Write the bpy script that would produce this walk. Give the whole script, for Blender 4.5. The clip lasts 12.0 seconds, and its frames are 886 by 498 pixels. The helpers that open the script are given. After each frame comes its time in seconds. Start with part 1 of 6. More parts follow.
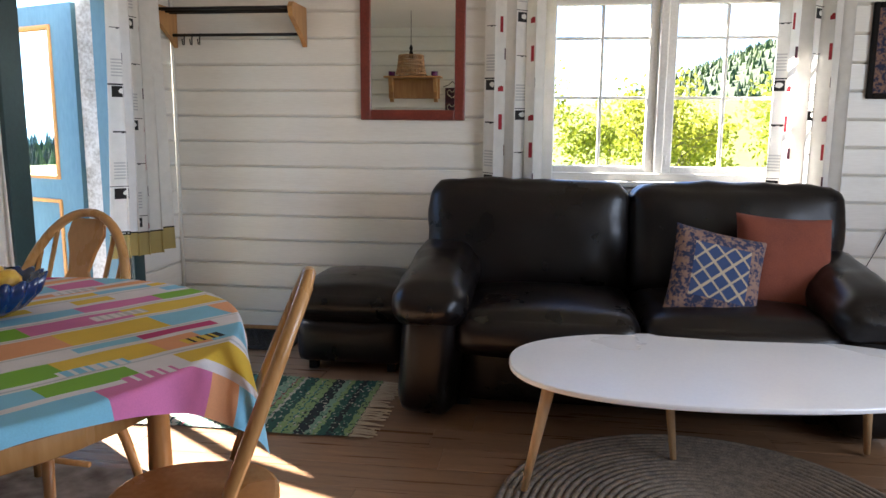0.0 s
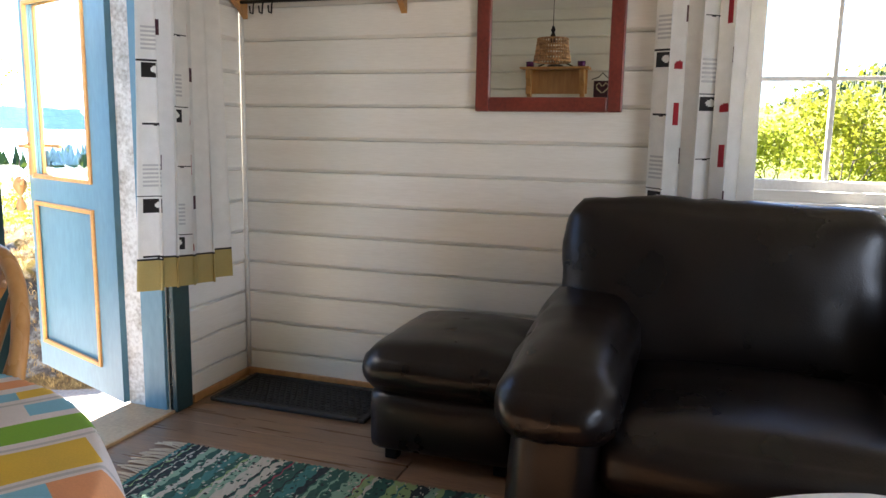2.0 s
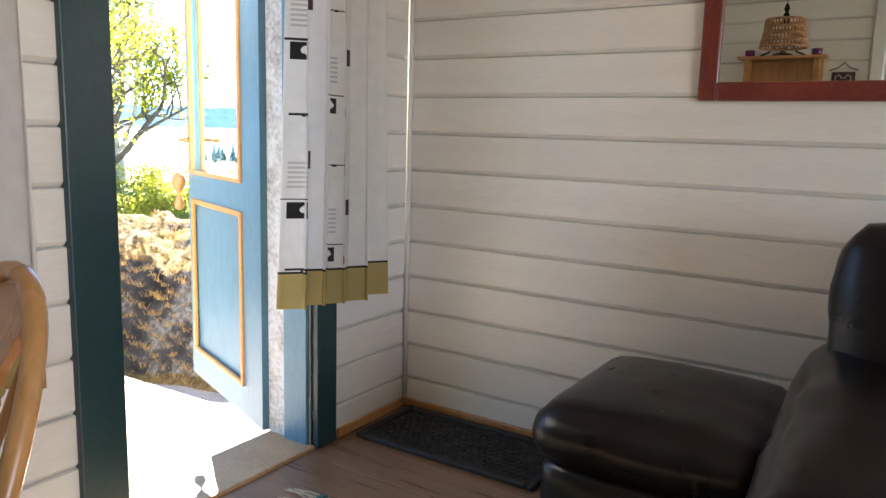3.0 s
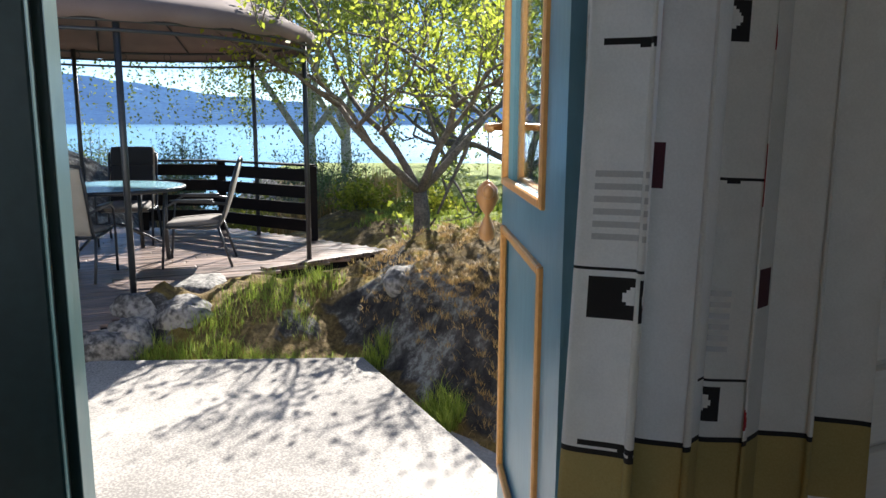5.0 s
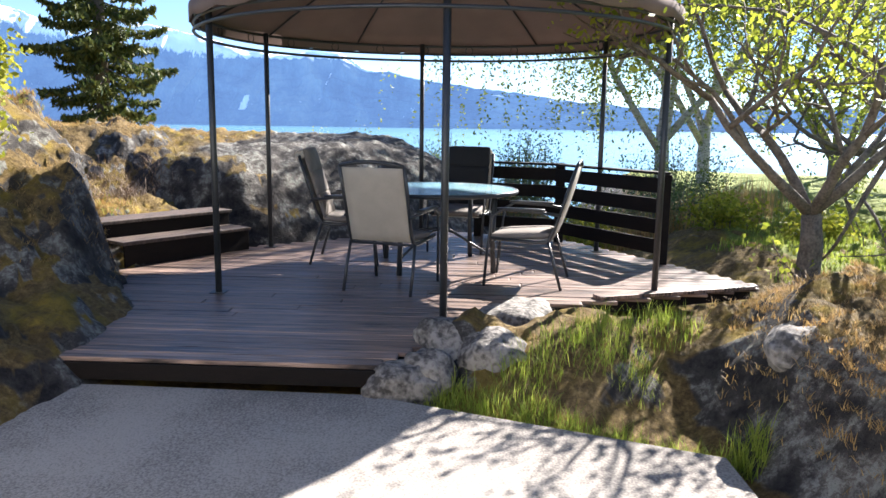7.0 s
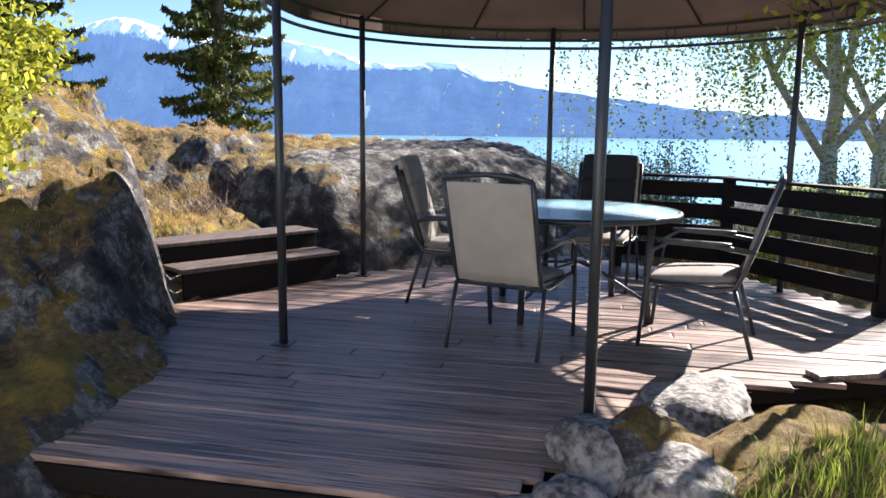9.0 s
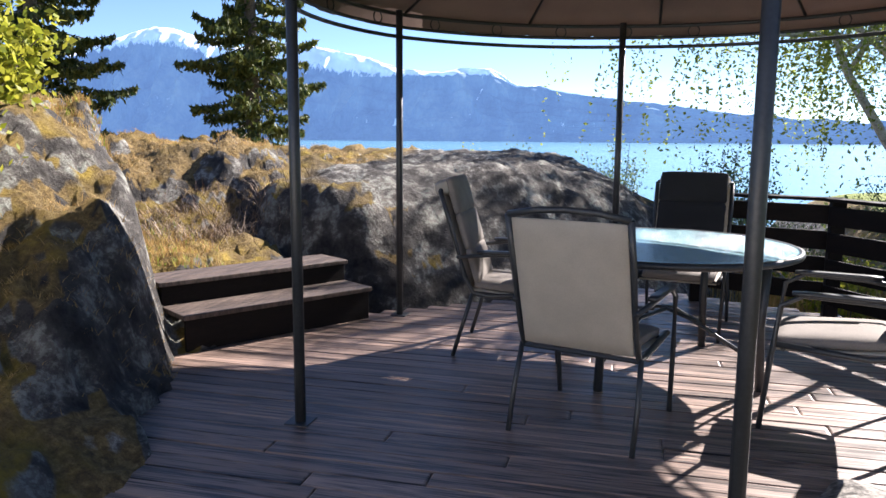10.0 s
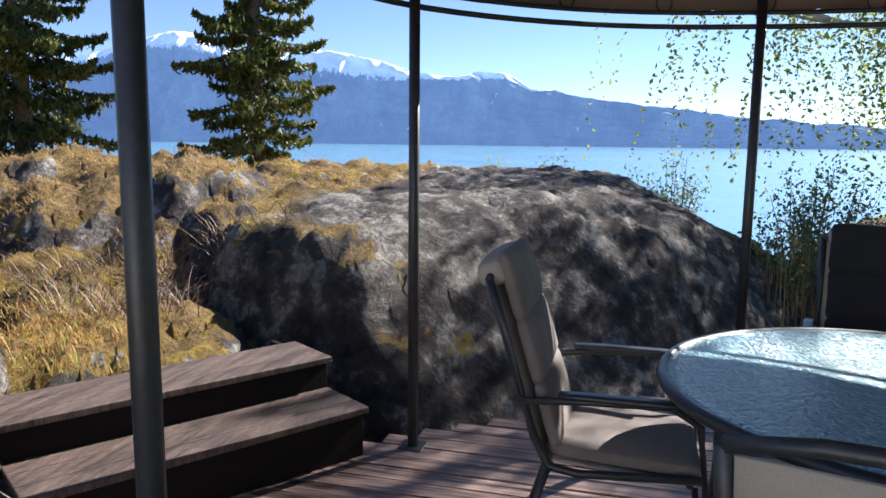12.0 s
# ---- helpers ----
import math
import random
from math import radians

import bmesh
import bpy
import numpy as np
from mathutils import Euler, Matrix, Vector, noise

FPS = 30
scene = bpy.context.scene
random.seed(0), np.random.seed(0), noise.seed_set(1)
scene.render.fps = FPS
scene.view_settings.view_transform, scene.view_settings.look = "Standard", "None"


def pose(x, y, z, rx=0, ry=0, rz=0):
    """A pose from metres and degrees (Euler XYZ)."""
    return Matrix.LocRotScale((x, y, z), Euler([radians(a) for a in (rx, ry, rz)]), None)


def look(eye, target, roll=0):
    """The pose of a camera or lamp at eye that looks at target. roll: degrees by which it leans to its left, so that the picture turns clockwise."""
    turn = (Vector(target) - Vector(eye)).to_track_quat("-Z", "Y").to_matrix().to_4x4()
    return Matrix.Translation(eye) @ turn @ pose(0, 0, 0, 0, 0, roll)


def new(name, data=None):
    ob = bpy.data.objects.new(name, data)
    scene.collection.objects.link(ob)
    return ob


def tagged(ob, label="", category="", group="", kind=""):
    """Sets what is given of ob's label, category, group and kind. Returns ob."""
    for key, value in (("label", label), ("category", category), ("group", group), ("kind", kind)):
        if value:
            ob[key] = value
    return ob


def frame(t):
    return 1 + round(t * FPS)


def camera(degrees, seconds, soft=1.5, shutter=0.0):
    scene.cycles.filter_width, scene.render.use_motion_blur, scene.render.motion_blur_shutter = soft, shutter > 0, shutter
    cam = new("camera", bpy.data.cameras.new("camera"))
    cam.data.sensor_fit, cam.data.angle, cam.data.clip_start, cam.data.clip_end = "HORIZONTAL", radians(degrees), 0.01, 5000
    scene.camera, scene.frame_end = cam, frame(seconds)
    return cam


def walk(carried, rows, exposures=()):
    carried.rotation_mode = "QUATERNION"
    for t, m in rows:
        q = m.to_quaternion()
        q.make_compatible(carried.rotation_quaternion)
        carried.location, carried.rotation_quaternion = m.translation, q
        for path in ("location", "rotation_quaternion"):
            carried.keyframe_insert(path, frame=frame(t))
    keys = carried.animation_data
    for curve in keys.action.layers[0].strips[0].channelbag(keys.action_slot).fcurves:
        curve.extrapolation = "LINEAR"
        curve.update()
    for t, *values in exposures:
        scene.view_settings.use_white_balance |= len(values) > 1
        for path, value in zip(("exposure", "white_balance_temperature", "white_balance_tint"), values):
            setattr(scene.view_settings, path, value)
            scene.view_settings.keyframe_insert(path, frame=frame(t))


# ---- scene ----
cam = camera(62.0, 12.0)
PATH = [
    (0, (0.229, -0.291, 1.311), (-0.034, 1.666, 0.991), 0.5),
    (0.5, (0.198, 0.039, 1.303), (-0.069, 1.995, 0.987), 0.6),
    (1, (0.207, 0.35, 1.294), (-0.174, 2.289, 0.983), 0.7),
    (1.5, (0.152, 0.674, 1.261), (-0.361, 2.582, 0.953), 0.9),
    (2, (0.056, 0.977, 1.266), (-0.576, 2.849, 0.956), 1.0),
    (2.5, (-0.039, 1.299, 1.263), (-0.907, 3.074, 0.954), 1.1),
    (3, (-0.216, 1.567, 1.238), (-1.284, 3.228, 0.924), 1.6),
    (5, (-1.257, 2.864, 1.182), (-3.065, 3.65, 0.843), 0.3),
    (5.5, (-1.592, 3.024, 1.142), (-3.476, 3.607, 0.807), 0.5),
    (6, (-1.9, 3.131, 1.125), (-3.853, 3.408, 0.793), 0.6),
    (6.5, (-2.22, 3.144, 1.116), (-4.192, 3.179, 0.783), 0.9),
    (7, (-2.602, 3.12, 1.108), (-4.572, 3.023, 0.776), 0.8),
    (9, (-4.191, 2.883, 1.048), (-6.125, 2.481, 0.736), 0.7),
    (9.5, (-4.675, 2.717, 1.084), (-6.592, 2.237, 0.777), 0.5),
    (10, (-5.156, 2.541, 1.112), (-7.073, 2.052, 0.814), 0.4),
    (10.5, (-5.67, 2.431, 1.165), (-7.58, 1.918, 0.865), 0.4),
    (11, (-6.194, 2.227, 1.172), (-8.101, 1.701, 0.876), 0.6),
    (11.5, (-6.718, 2.02, 1.181), (-8.628, 1.504, 0.887), 0.6),
    (12, (-7.168, 1.897, 1.236), (-9.076, 1.372, 0.948), 0.6),
]
walk(cam, [(t, look(eye, target, roll)) for t, eye, target, roll in PATH],
     exposures=[(0.0, 3.9, 6350, 14), (3.0, 3.95, 6650, 15), (5.0, 1.9, 6150, 10), (6.0, 2.0, 6000, 10), (7.0, 2.2, 6300, 14), (9.0, 2.15, 6300, 17), (12.0, 1.75, 6250, 18)])

# ---- light: afternoon sun from the lake side, clear sky ----
SUN_EL, SUN_FROM = 35.0, Vector((-0.815, 0.58, 0.0))
world = bpy.data.worlds.new("world")
scene.world = world
world.use_nodes = True
wn, wl = world.node_tree.nodes, world.node_tree.links
sky = wn.new("ShaderNodeTexSky")
sky.sky_type, sky.sun_disc = "NISHITA", False
sky.sun_elevation = radians(SUN_EL)
sky.sun_rotation = math.atan2(SUN_FROM.x, SUN_FROM.y)
sky.air_density, sky.dust_density, sky.ozone_density = 0.8, 0.0, 4.0
sky.altitude = 1200.0
wn["Background"].inputs[1].default_value = 0.055
wl.new(sky.outputs[0], wn["Background"].inputs[0])
sun_data = bpy.data.lights.new("sun", "SUN")
sun_data.energy, sun_data.angle, sun_data.color = 5.0, radians(0.55), (1.0, 0.94, 0.84)
sun = new("sun", sun_data)
sun_way = SUN_FROM.normalized() * math.cos(radians(SUN_EL)) + Vector((0, 0, math.sin(radians(SUN_EL))))
sun.rotation_euler = sun_way.to_track_quat("Z", "Y").to_euler()


def fill_lamp(name, place, facing, w, h, power):
    """An area lamp added as fill, standing in for sky light from out of view."""
    d = bpy.data.lights.new(name, "AREA")
    d.shape, d.size, d.size_y, d.energy, d.color = "RECTANGLE", w, h, power, (0.88, 0.94, 1.0)
    o = new(name, d)
    o.matrix_world = look(place, Vector(place) + Vector(facing))
    return o


# fill added from the unseen east side to brighten the room
fill_lamp("east_window_daylight", (3.42, 1.0, 1.5), (-1, 0, -0.02), 2.2, 1.2, 5)

# ---- materials ----


def mat(name, c, c2=None, rough=0.5, metal=0.0, scale=6.0, fine=70.0, bump=0.15, stretch=(1, 1, 1), rnd=0.0, spec=0.5,
        dist=0.01, rvar=0.1, trans=0.0, balance=0.5, soft=0.12):
    """A surface of two colours mixed by noise at two scales, with fine relief."""
    m = bpy.data.materials.new(name)
    m.use_nodes = True
    n, l = m.node_tree.nodes, m.node_tree.links
    b = n["Principled BSDF"]
    c2 = c2 or tuple(v * 0.75 for v in c)
    tc, mp = n.new("ShaderNodeTexCoord"), n.new("ShaderNodeMapping")
    mp.inputs["Scale"].default_value = stretch
    l.new(tc.outputs["Object"], mp.inputs[0])
    vec = mp.outputs[0]
    info = n.new("ShaderNodeObjectInfo")
    if rnd:
        off = n.new("ShaderNodeVectorMath")
        off.operation = "MULTIPLY_ADD"
        l.new(info.outputs["Random"], off.inputs[0])
        off.inputs[1].default_value = (7.3, 5.1, 9.7)
        l.new(mp.outputs[0], off.inputs[2])
        vec = off.outputs[0]
    a, f = n.new("ShaderNodeTexNoise"), n.new("ShaderNodeTexNoise")
    for t, s, d in ((a, scale, 5), (f, fine, 4)):
        t.inputs["Scale"].default_value, t.inputs["Detail"].default_value = s, d
        l.new(vec, t.inputs["Vector"])
    mix = n.new("ShaderNodeMath")
    mix.operation = "MULTIPLY_ADD"
    l.new(f.outputs[0], mix.inputs[0])
    mix.inputs[1].default_value = 0.5
    half = n.new("ShaderNodeMath")
    half.operation = "MULTIPLY"
    l.new(a.outputs[0], half.inputs[0])
    half.inputs[1].default_value = 0.5
    l.new(half.outputs[0], mix.inputs[2])
    ramp = n.new("ShaderNodeValToRGB")
    ramp.color_ramp.elements[0].position, ramp.color_ramp.elements[1].position = balance - soft, balance + soft
    ramp.color_ramp.elements[0].color, ramp.color_ramp.elements[1].color = (*c2, 1), (*c, 1)
    l.new(mix.outputs[0], ramp.inputs[0])
    col = ramp.outputs[0]
    if rnd:
        hsv = n.new("ShaderNodeHueSaturation")
        mr = n.new("ShaderNodeMapRange")
        mr.inputs["To Min"].default_value, mr.inputs["To Max"].default_value = 1 - rnd, 1 + rnd
        l.new(info.outputs["Random"], mr.inputs["Value"])
        l.new(mr.outputs[0], hsv.inputs["Value"])
        l.new(col, hsv.inputs["Color"])
        col = hsv.outputs[0]
    l.new(col, b.inputs["Base Color"])
    rr = n.new("ShaderNodeMapRange")
    rr.inputs["To Min"].default_value, rr.inputs["To Max"].default_value = max(0.02, rough - rvar), min(1, rough + rvar)
    l.new(a.outputs[0], rr.inputs["Value"])
    l.new(rr.outputs[0], b.inputs["Roughness"])
    b.inputs["Metallic"].default_value = metal
    b.inputs["Specular IOR Level"].default_value = spec
    if bump:
        bp = n.new("ShaderNodeBump")
        bp.inputs["Strength"].default_value, bp.inputs["Distance"].default_value = bump, dist
        l.new(mix.outputs[0], bp.inputs["Height"])
        l.new(bp.outputs[0], b.inputs["Normal"])
    if trans:
        tr, ms = n.new("ShaderNodeBsdfTranslucent"), n.new("ShaderNodeMixShader")
        l.new(col, tr.inputs[0])
        ms.inputs[0].default_value = trans
        l.new(b.outputs[0], ms.inputs[1])
        l.new(tr.outputs[0], ms.inputs[2])
        l.new(ms.outputs[0], n["Material Output"].inputs[0])
    return m


def leaf_mat(name, c, c2, trans=0.45):
    """Thin leaves: each island its own tone, part of the light passing through."""
    m = bpy.data.materials.new(name)
    m.use_nodes = True
    n, l = m.node_tree.nodes, m.node_tree.links
    b = n["Principled BSDF"]
    g, ramp = n.new("ShaderNodeNewGeometry"), n.new("ShaderNodeValToRGB")
    ramp.color_ramp.elements[0].color, ramp.color_ramp.elements[1].color = (*c, 1), (*c2, 1)
    l.new(g.outputs["Random Per Island"], ramp.inputs[0])
    l.new(ramp.outputs[0], b.inputs["Base Color"])
    b.inputs["Roughness"].default_value = 0.55
    b.inputs["Specular IOR Level"].default_value = 0.25
    tr, ms = n.new("ShaderNodeBsdfTranslucent"), n.new("ShaderNodeMixShader")
    l.new(ramp.outputs[0], tr.inputs[0])
    ms.inputs[0].default_value = trans
    l.new(b.outputs[0], ms.inputs[1])
    l.new(tr.outputs[0], ms.inputs[2])
    l.new(ms.outputs[0], n["Material Output"].inputs[0])
    return m


def glass_mat(name, tint=(1, 1, 1), rough=0.0, clear=0.92):
    m = bpy.data.materials.new(name)
    m.use_nodes = True
    n, l = m.node_tree.nodes, m.node_tree.links
    tp, gl, ms = n.new("ShaderNodeBsdfTransparent"), n.new("ShaderNodeBsdfGlossy"), n.new("ShaderNodeMixShader")
    lw, fr = n.new("ShaderNodeLayerWeight"), n.new("ShaderNodeMath")
    fr.operation = "POWER"
    fr.inputs[1].default_value = 4.0
    l.new(lw.outputs["Facing"], fr.inputs[0])
    tp.inputs[0].default_value = (*[v * clear for v in tint], 1)
    gl.inputs[1].default_value = rough
    l.new(fr.outputs[0], ms.inputs[0])
    l.new(tp.outputs[0], ms.inputs[1])
    l.new(gl.outputs[0], ms.inputs[2])
    l.new(ms.outputs[0], n["Material Output"].inputs[0])
    return m


M_PANEL = mat("white_painted_boards", (0.77, 0.745, 0.69), (0.70, 0.67, 0.61), 0.34, scale=2, fine=40, bump=0.05, stretch=(0.4, 0.4, 5), rnd=0.03)
M_WHITE = mat("white_gloss_paint", (0.8, 0.79, 0.76), (0.68, 0.67, 0.63), 0.35, scale=5, bump=0.06)
M_WORN = mat("worn_white_paint", (0.72, 0.72, 0.68), (0.34, 0.32, 0.27), 0.6, scale=9, fine=60, bump=0.5, balance=0.45)
M_CEIL = mat("white_ceiling_boards", (0.78, 0.75, 0.68), (0.7, 0.67, 0.6), 0.5, scale=2, bump=0.05)
M_FLOOR = mat("oak_laminate", (0.27, 0.155, 0.085), (0.17, 0.09, 0.045), 0.3, scale=3, fine=30, bump=0.04, stretch=(0.5, 9, 1), rnd=0.12)
M_PINE = mat("varnished_pine", (0.48, 0.25, 0.09), (0.36, 0.17, 0.055), 0.35, scale=5, fine=40, bump=0.05, stretch=(1, 1, 0.15))
M_BEECH = mat("lacquered_beech", (0.52, 0.27, 0.10), (0.42, 0.20, 0.065), 0.26, scale=6, fine=60, bump=0.05, stretch=(1, 1, 0.2))
M_OAKLEG = mat("light_oak", (0.55, 0.36, 0.19), (0.42, 0.26, 0.13), 0.4, scale=6, fine=60, bump=0.05, stretch=(1, 1, 0.12))
M_MAHOG = mat("mahogany_frame_paint", (0.20, 0.035, 0.022), (0.12, 0.02, 0.014), 0.32, scale=6, bump=0.05)
M_DOORBLUE = mat("blue_door_paint", (0.12, 0.25, 0.32), (0.09, 0.20, 0.26), 0.36, scale=4, fine=50, bump=0.08, stretch=(1, 1, 0.3))
M_GREEN = mat("dark_green_trim_paint", (0.02, 0.055, 0.06), (0.014, 0.04, 0.045), 0.38, scale=5, bump=0.06)
M_YELLOWTRIM = mat("ochre_moulding", (0.62, 0.31, 0.09), (0.5, 0.23, 0.06), 0.4, bump=0.05)
M_LEATHER = mat("black_brown_leather", (0.008, 0.0055, 0.005), (0.004, 0.003, 0.003), 0.30, scale=5, fine=220, bump=0.3, dist=0.004, rvar=0.1, spec=0.32)
M_RUBBER = mat("black_rubber", (0.012, 0.012, 0.013), (0.02, 0.02, 0.02), 0.65, bump=0.2)
M_IRON = mat("black_iron", (0.015, 0.015, 0.016), (0.03, 0.025, 0.02), 0.45, metal=0.6, bump=0.1)
M_TOPWHITE = mat("white_laminate", (0.82, 0.82, 0.83), (0.78, 0.78, 0.8), 0.28, scale=2, bump=0.0, rvar=0.02)
M_JUTE = mat("braided_jute", (0.30, 0.24, 0.18), (0.14, 0.11, 0.085), 0.95, scale=30, fine=160, bump=0.7, dist=0.006)
M_MIRROR = bpy.data.materials.new("mirror_glass")
M_MIRROR.use_nodes = True
_b = M_MIRROR.node_tree.nodes["Principled BSDF"]
_b.inputs["Metallic"].default_value, _b.inputs["Roughness"].default_value = 1.0, 0.01
_b.inputs["Base Color"].default_value = (0.82, 0.84, 0.82, 1)
M_GLASS = glass_mat("window_glass")
M_DOORGLASS = glass_mat("door_glass", (0.9, 0.97, 1.0))
M_CLOTHW = mat("white_cotton", (0.78, 0.77, 0.74), (0.7, 0.69, 0.66), 0.9, scale=20, fine=300, bump=0.15, dist=0.002, trans=0.3)
M_KHAKI = mat("khaki_hem", (0.42, 0.33, 0.13), (0.36, 0.28, 0.1), 0.9, fine=300, bump=0.15, dist=0.002, trans=0.25)
M_BLACKC = mat("black_print", (0.012, 0.011, 0.012), None, 0.9, fine=300, bump=0.1)
M_REDC = mat("red_print", (0.36, 0.02, 0.03), None, 0.9, fine=300, bump=0.1, trans=0.2)
M_PLUM = mat("plum_print", (0.07, 0.02, 0.03), None, 0.9, fine=300, bump=0.1, trans=0.1)


def cloth(name, c):
    return mat(name, c, tuple(v * 0.88 for v in c), 0.85, scale=15, fine=300, bump=0.12, dist=0.002)


M_PINK, M_LBLUE, M_YEL = cloth("pink_print", (0.62, 0.17, 0.36)), cloth("light_blue_print", (0.22, 0.52, 0.68)), cloth("yellow_print", (0.75, 0.5, 0.05))
M_ORA, M_MAG, M_GRN = cloth("orange_print", (0.75, 0.34, 0.16)), cloth("magenta_print", (0.5, 0.04, 0.16)), cloth("green_print", (0.19, 0.42, 0.03))
M_TCW, M_TCG, M_BLU2 = cloth("tablecloth_white", (0.72, 0.68, 0.68)), cloth("tablecloth_grey", (0.5, 0.5, 0.5)), cloth("mid_blue_print", (0.08, 0.30, 0.48))
M_RAG = [cloth("rag_%s" % k, c) for k, c in dict(deep_green=(0.02, 0.09, 0.06), dark=(0.012, 0.02, 0.02), sea=(0.04, 0.17, 0.15), mint=(0.22, 0.36, 0.24), lime=(0.25, 0.36, 0.14), cream=(0.5, 0.46, 0.36), red=(0.28, 0.04, 0.06)).items()]
M_RUST = mat("rust_corduroy", (0.20, 0.05, 0.025), (0.14, 0.033, 0.016), 0.95, fine=200, bump=0.3)
M_CUSHD = mat("dark_floral_fabric", (0.24, 0.14, 0.10), (0.015, 0.022, 0.06), 0.9, scale=26, fine=70, bump=0.2, balance=0.5, soft=0.05)
M_CUSHB = cloth("blue_centre_fabric", (0.025, 0.05, 0.13))
M_LATTICE = cloth("dull_gold_braid", (0.42, 0.33, 0.22))
M_CUSHL = cloth("cream_braid", (0.5, 0.42, 0.3))
M_COBALT = mat("cobalt_glass", (0.01, 0.04, 0.16), (0.01, 0.03, 0.1), 0.08, bump=0.02, spec=0.8)
M_FRUIT = mat("yellow_fruit", (0.7, 0.45, 0.06), (0.6, 0.3, 0.05), 0.45, bump=0.1)
M_BASKET = mat("woven_cane", (0.5, 0.28, 0.13), (0.22, 0.1, 0.04), 0.7, scale=30, fine=90, bump=0.6)
M_PURPLE = mat("purple_glass", (0.14, 0.02, 0.12), None, 0.15, bump=0)
M_CONC = mat("exposed_aggregate_concrete", (0.33, 0.30, 0.265), (0.15, 0.135, 0.12), 0.9, scale=1.2, fine=85, bump=0.8, dist=0.006, soft=0.08)
M_PATH = mat("gravel_path", (0.33, 0.31, 0.28), (0.2, 0.185, 0.165), 0.95, scale=3, fine=60, bump=0.6)
M_DECK = mat("weathered_brown_decking", (0.25, 0.175, 0.14), (0.014, 0.011, 0.011), 0.42, scale=2.6, fine=14, bump=0.8, stretch=(11, 0.7, 1), rnd=0.35, dist=0.005, rvar=0.2, soft=0.07, balance=0.48)
M_STAIN = mat("dark_stained_timber", (0.012, 0.009, 0.008), (0.006, 0.005, 0.005), 0.7, spec=0.15, scale=5, fine=40, bump=0.3, stretch=(1, 1, 6))
M_TREAD = mat("worn_step_timber", (0.12, 0.085, 0.068), (0.025, 0.018, 0.015), 0.6, scale=4, fine=30, bump=0.4, stretch=(1, 8, 1))
M_STEEL = mat("graphite_powder_coat", (0.05, 0.055, 0.06), (0.035, 0.038, 0.042), 0.42, metal=0.3, bump=0.05)
M_SLING = mat("beige_sling_mesh", (0.50, 0.46, 0.39), (0.42, 0.38, 0.32), 0.85, scale=8, fine=260, bump=0.2, dist=0.002, trans=0.25)
M_SEATPAD = mat("taupe_seat_pad", (0.22, 0.195, 0.175), (0.16, 0.14, 0.125), 0.95, scale=9, fine=200, bump=0.25)
M_DARKPAD = mat("charcoal_cushion_fabric", (0.016, 0.017, 0.02), (0.01, 0.01, 0.012), 0.9, scale=9, fine=200, bump=0.25)
M_CANOPY = mat("brown_canopy_fabric", (0.24, 0.18, 0.16), (0.19, 0.14, 0.125), 0.9, scale=3, fine=240, bump=0.1, dist=0.002, trans=0.28)
M_TGLASS = mat("pebbled_table_glass", (0.30, 0.50, 0.55), (0.16, 0.36, 0.43), 0.12, scale=38, fine=70, bump=1.0, dist=0.03, spec=0.9, rvar=0.05)
M_BARK = mat("grey_brown_bark", (0.21, 0.175, 0.14), (0.08, 0.065, 0.05), 0.95, scale=12, fine=50, bump=0.9, dist=0.02)
M_BIRCHBARK = mat("birch_bark", (0.55, 0.53, 0.50), (0.06, 0.05, 0.045), 0.8, scale=7, fine=30, bump=0.4, stretch=(1, 1, 3), balance=0.42)
M_LEAF = leaf_mat("young_apple_leaves", (0.20, 0.25, 0.025), (0.42, 0.45, 0.06), 0.55)
M_BIRCH = leaf_mat("birch_leaves", (0.15, 0.20, 0.03), (0.32, 0.36, 0.09), 0.55)
M_SPRUCE = leaf_mat("spruce_needles", (0.025, 0.05, 0.016), (0.14, 0.15, 0.035), 0.3)
M_SHRUB = leaf_mat("yellow_green_shrub_leaves", (0.16, 0.20, 0.015), (0.42, 0.40, 0.05))
M_SHRUBD = leaf_mat("grey_green_shrub_leaves", (0.06, 0.10, 0.035), (0.17, 0.22, 0.09))
M_GRASS = leaf_mat("grass_blades", (0.16, 0.24, 0.025), (0.38, 0.42, 0.08))
M_DRY = leaf_mat("dry_grass", (0.28, 0.165, 0.055), (0.55, 0.38, 0.15), 0.35)
M_TWIG = leaf_mat("bare_twigs", (0.14, 0.09, 0.06), (0.32, 0.25, 0.19), 0.0)
M_FOREST = leaf_mat("far_forest_crowns", (0.02, 0.045, 0.02), (0.10, 0.15, 0.03), 0.2)

# ---- mesh helpers ----


def mesh_of(name, verts, faces, materials=(), indices=None, smooth=False):
    me = bpy.data.meshes.new(name)
    me.from_pydata([tuple(v) for v in verts], [], [tuple(f) for f in faces])
    for m in materials:
        me.materials.append(m)
    if indices is not None:
        me.polygons.foreach_set("material_index", np.asarray(indices, dtype=np.int32))
    if smooth:
        me.polygons.foreach_set("use_smooth", np.ones(len(me.polygons), dtype=bool))
    me.update()
    return me


def thing(name, label, category, at=(0, 0, 0), turn=0.0, group="", kind=""):
    ob = new(name)
    ob.matrix_basis = pose(*at, 0, 0, turn)
    return tagged(ob, label, category, group, kind)


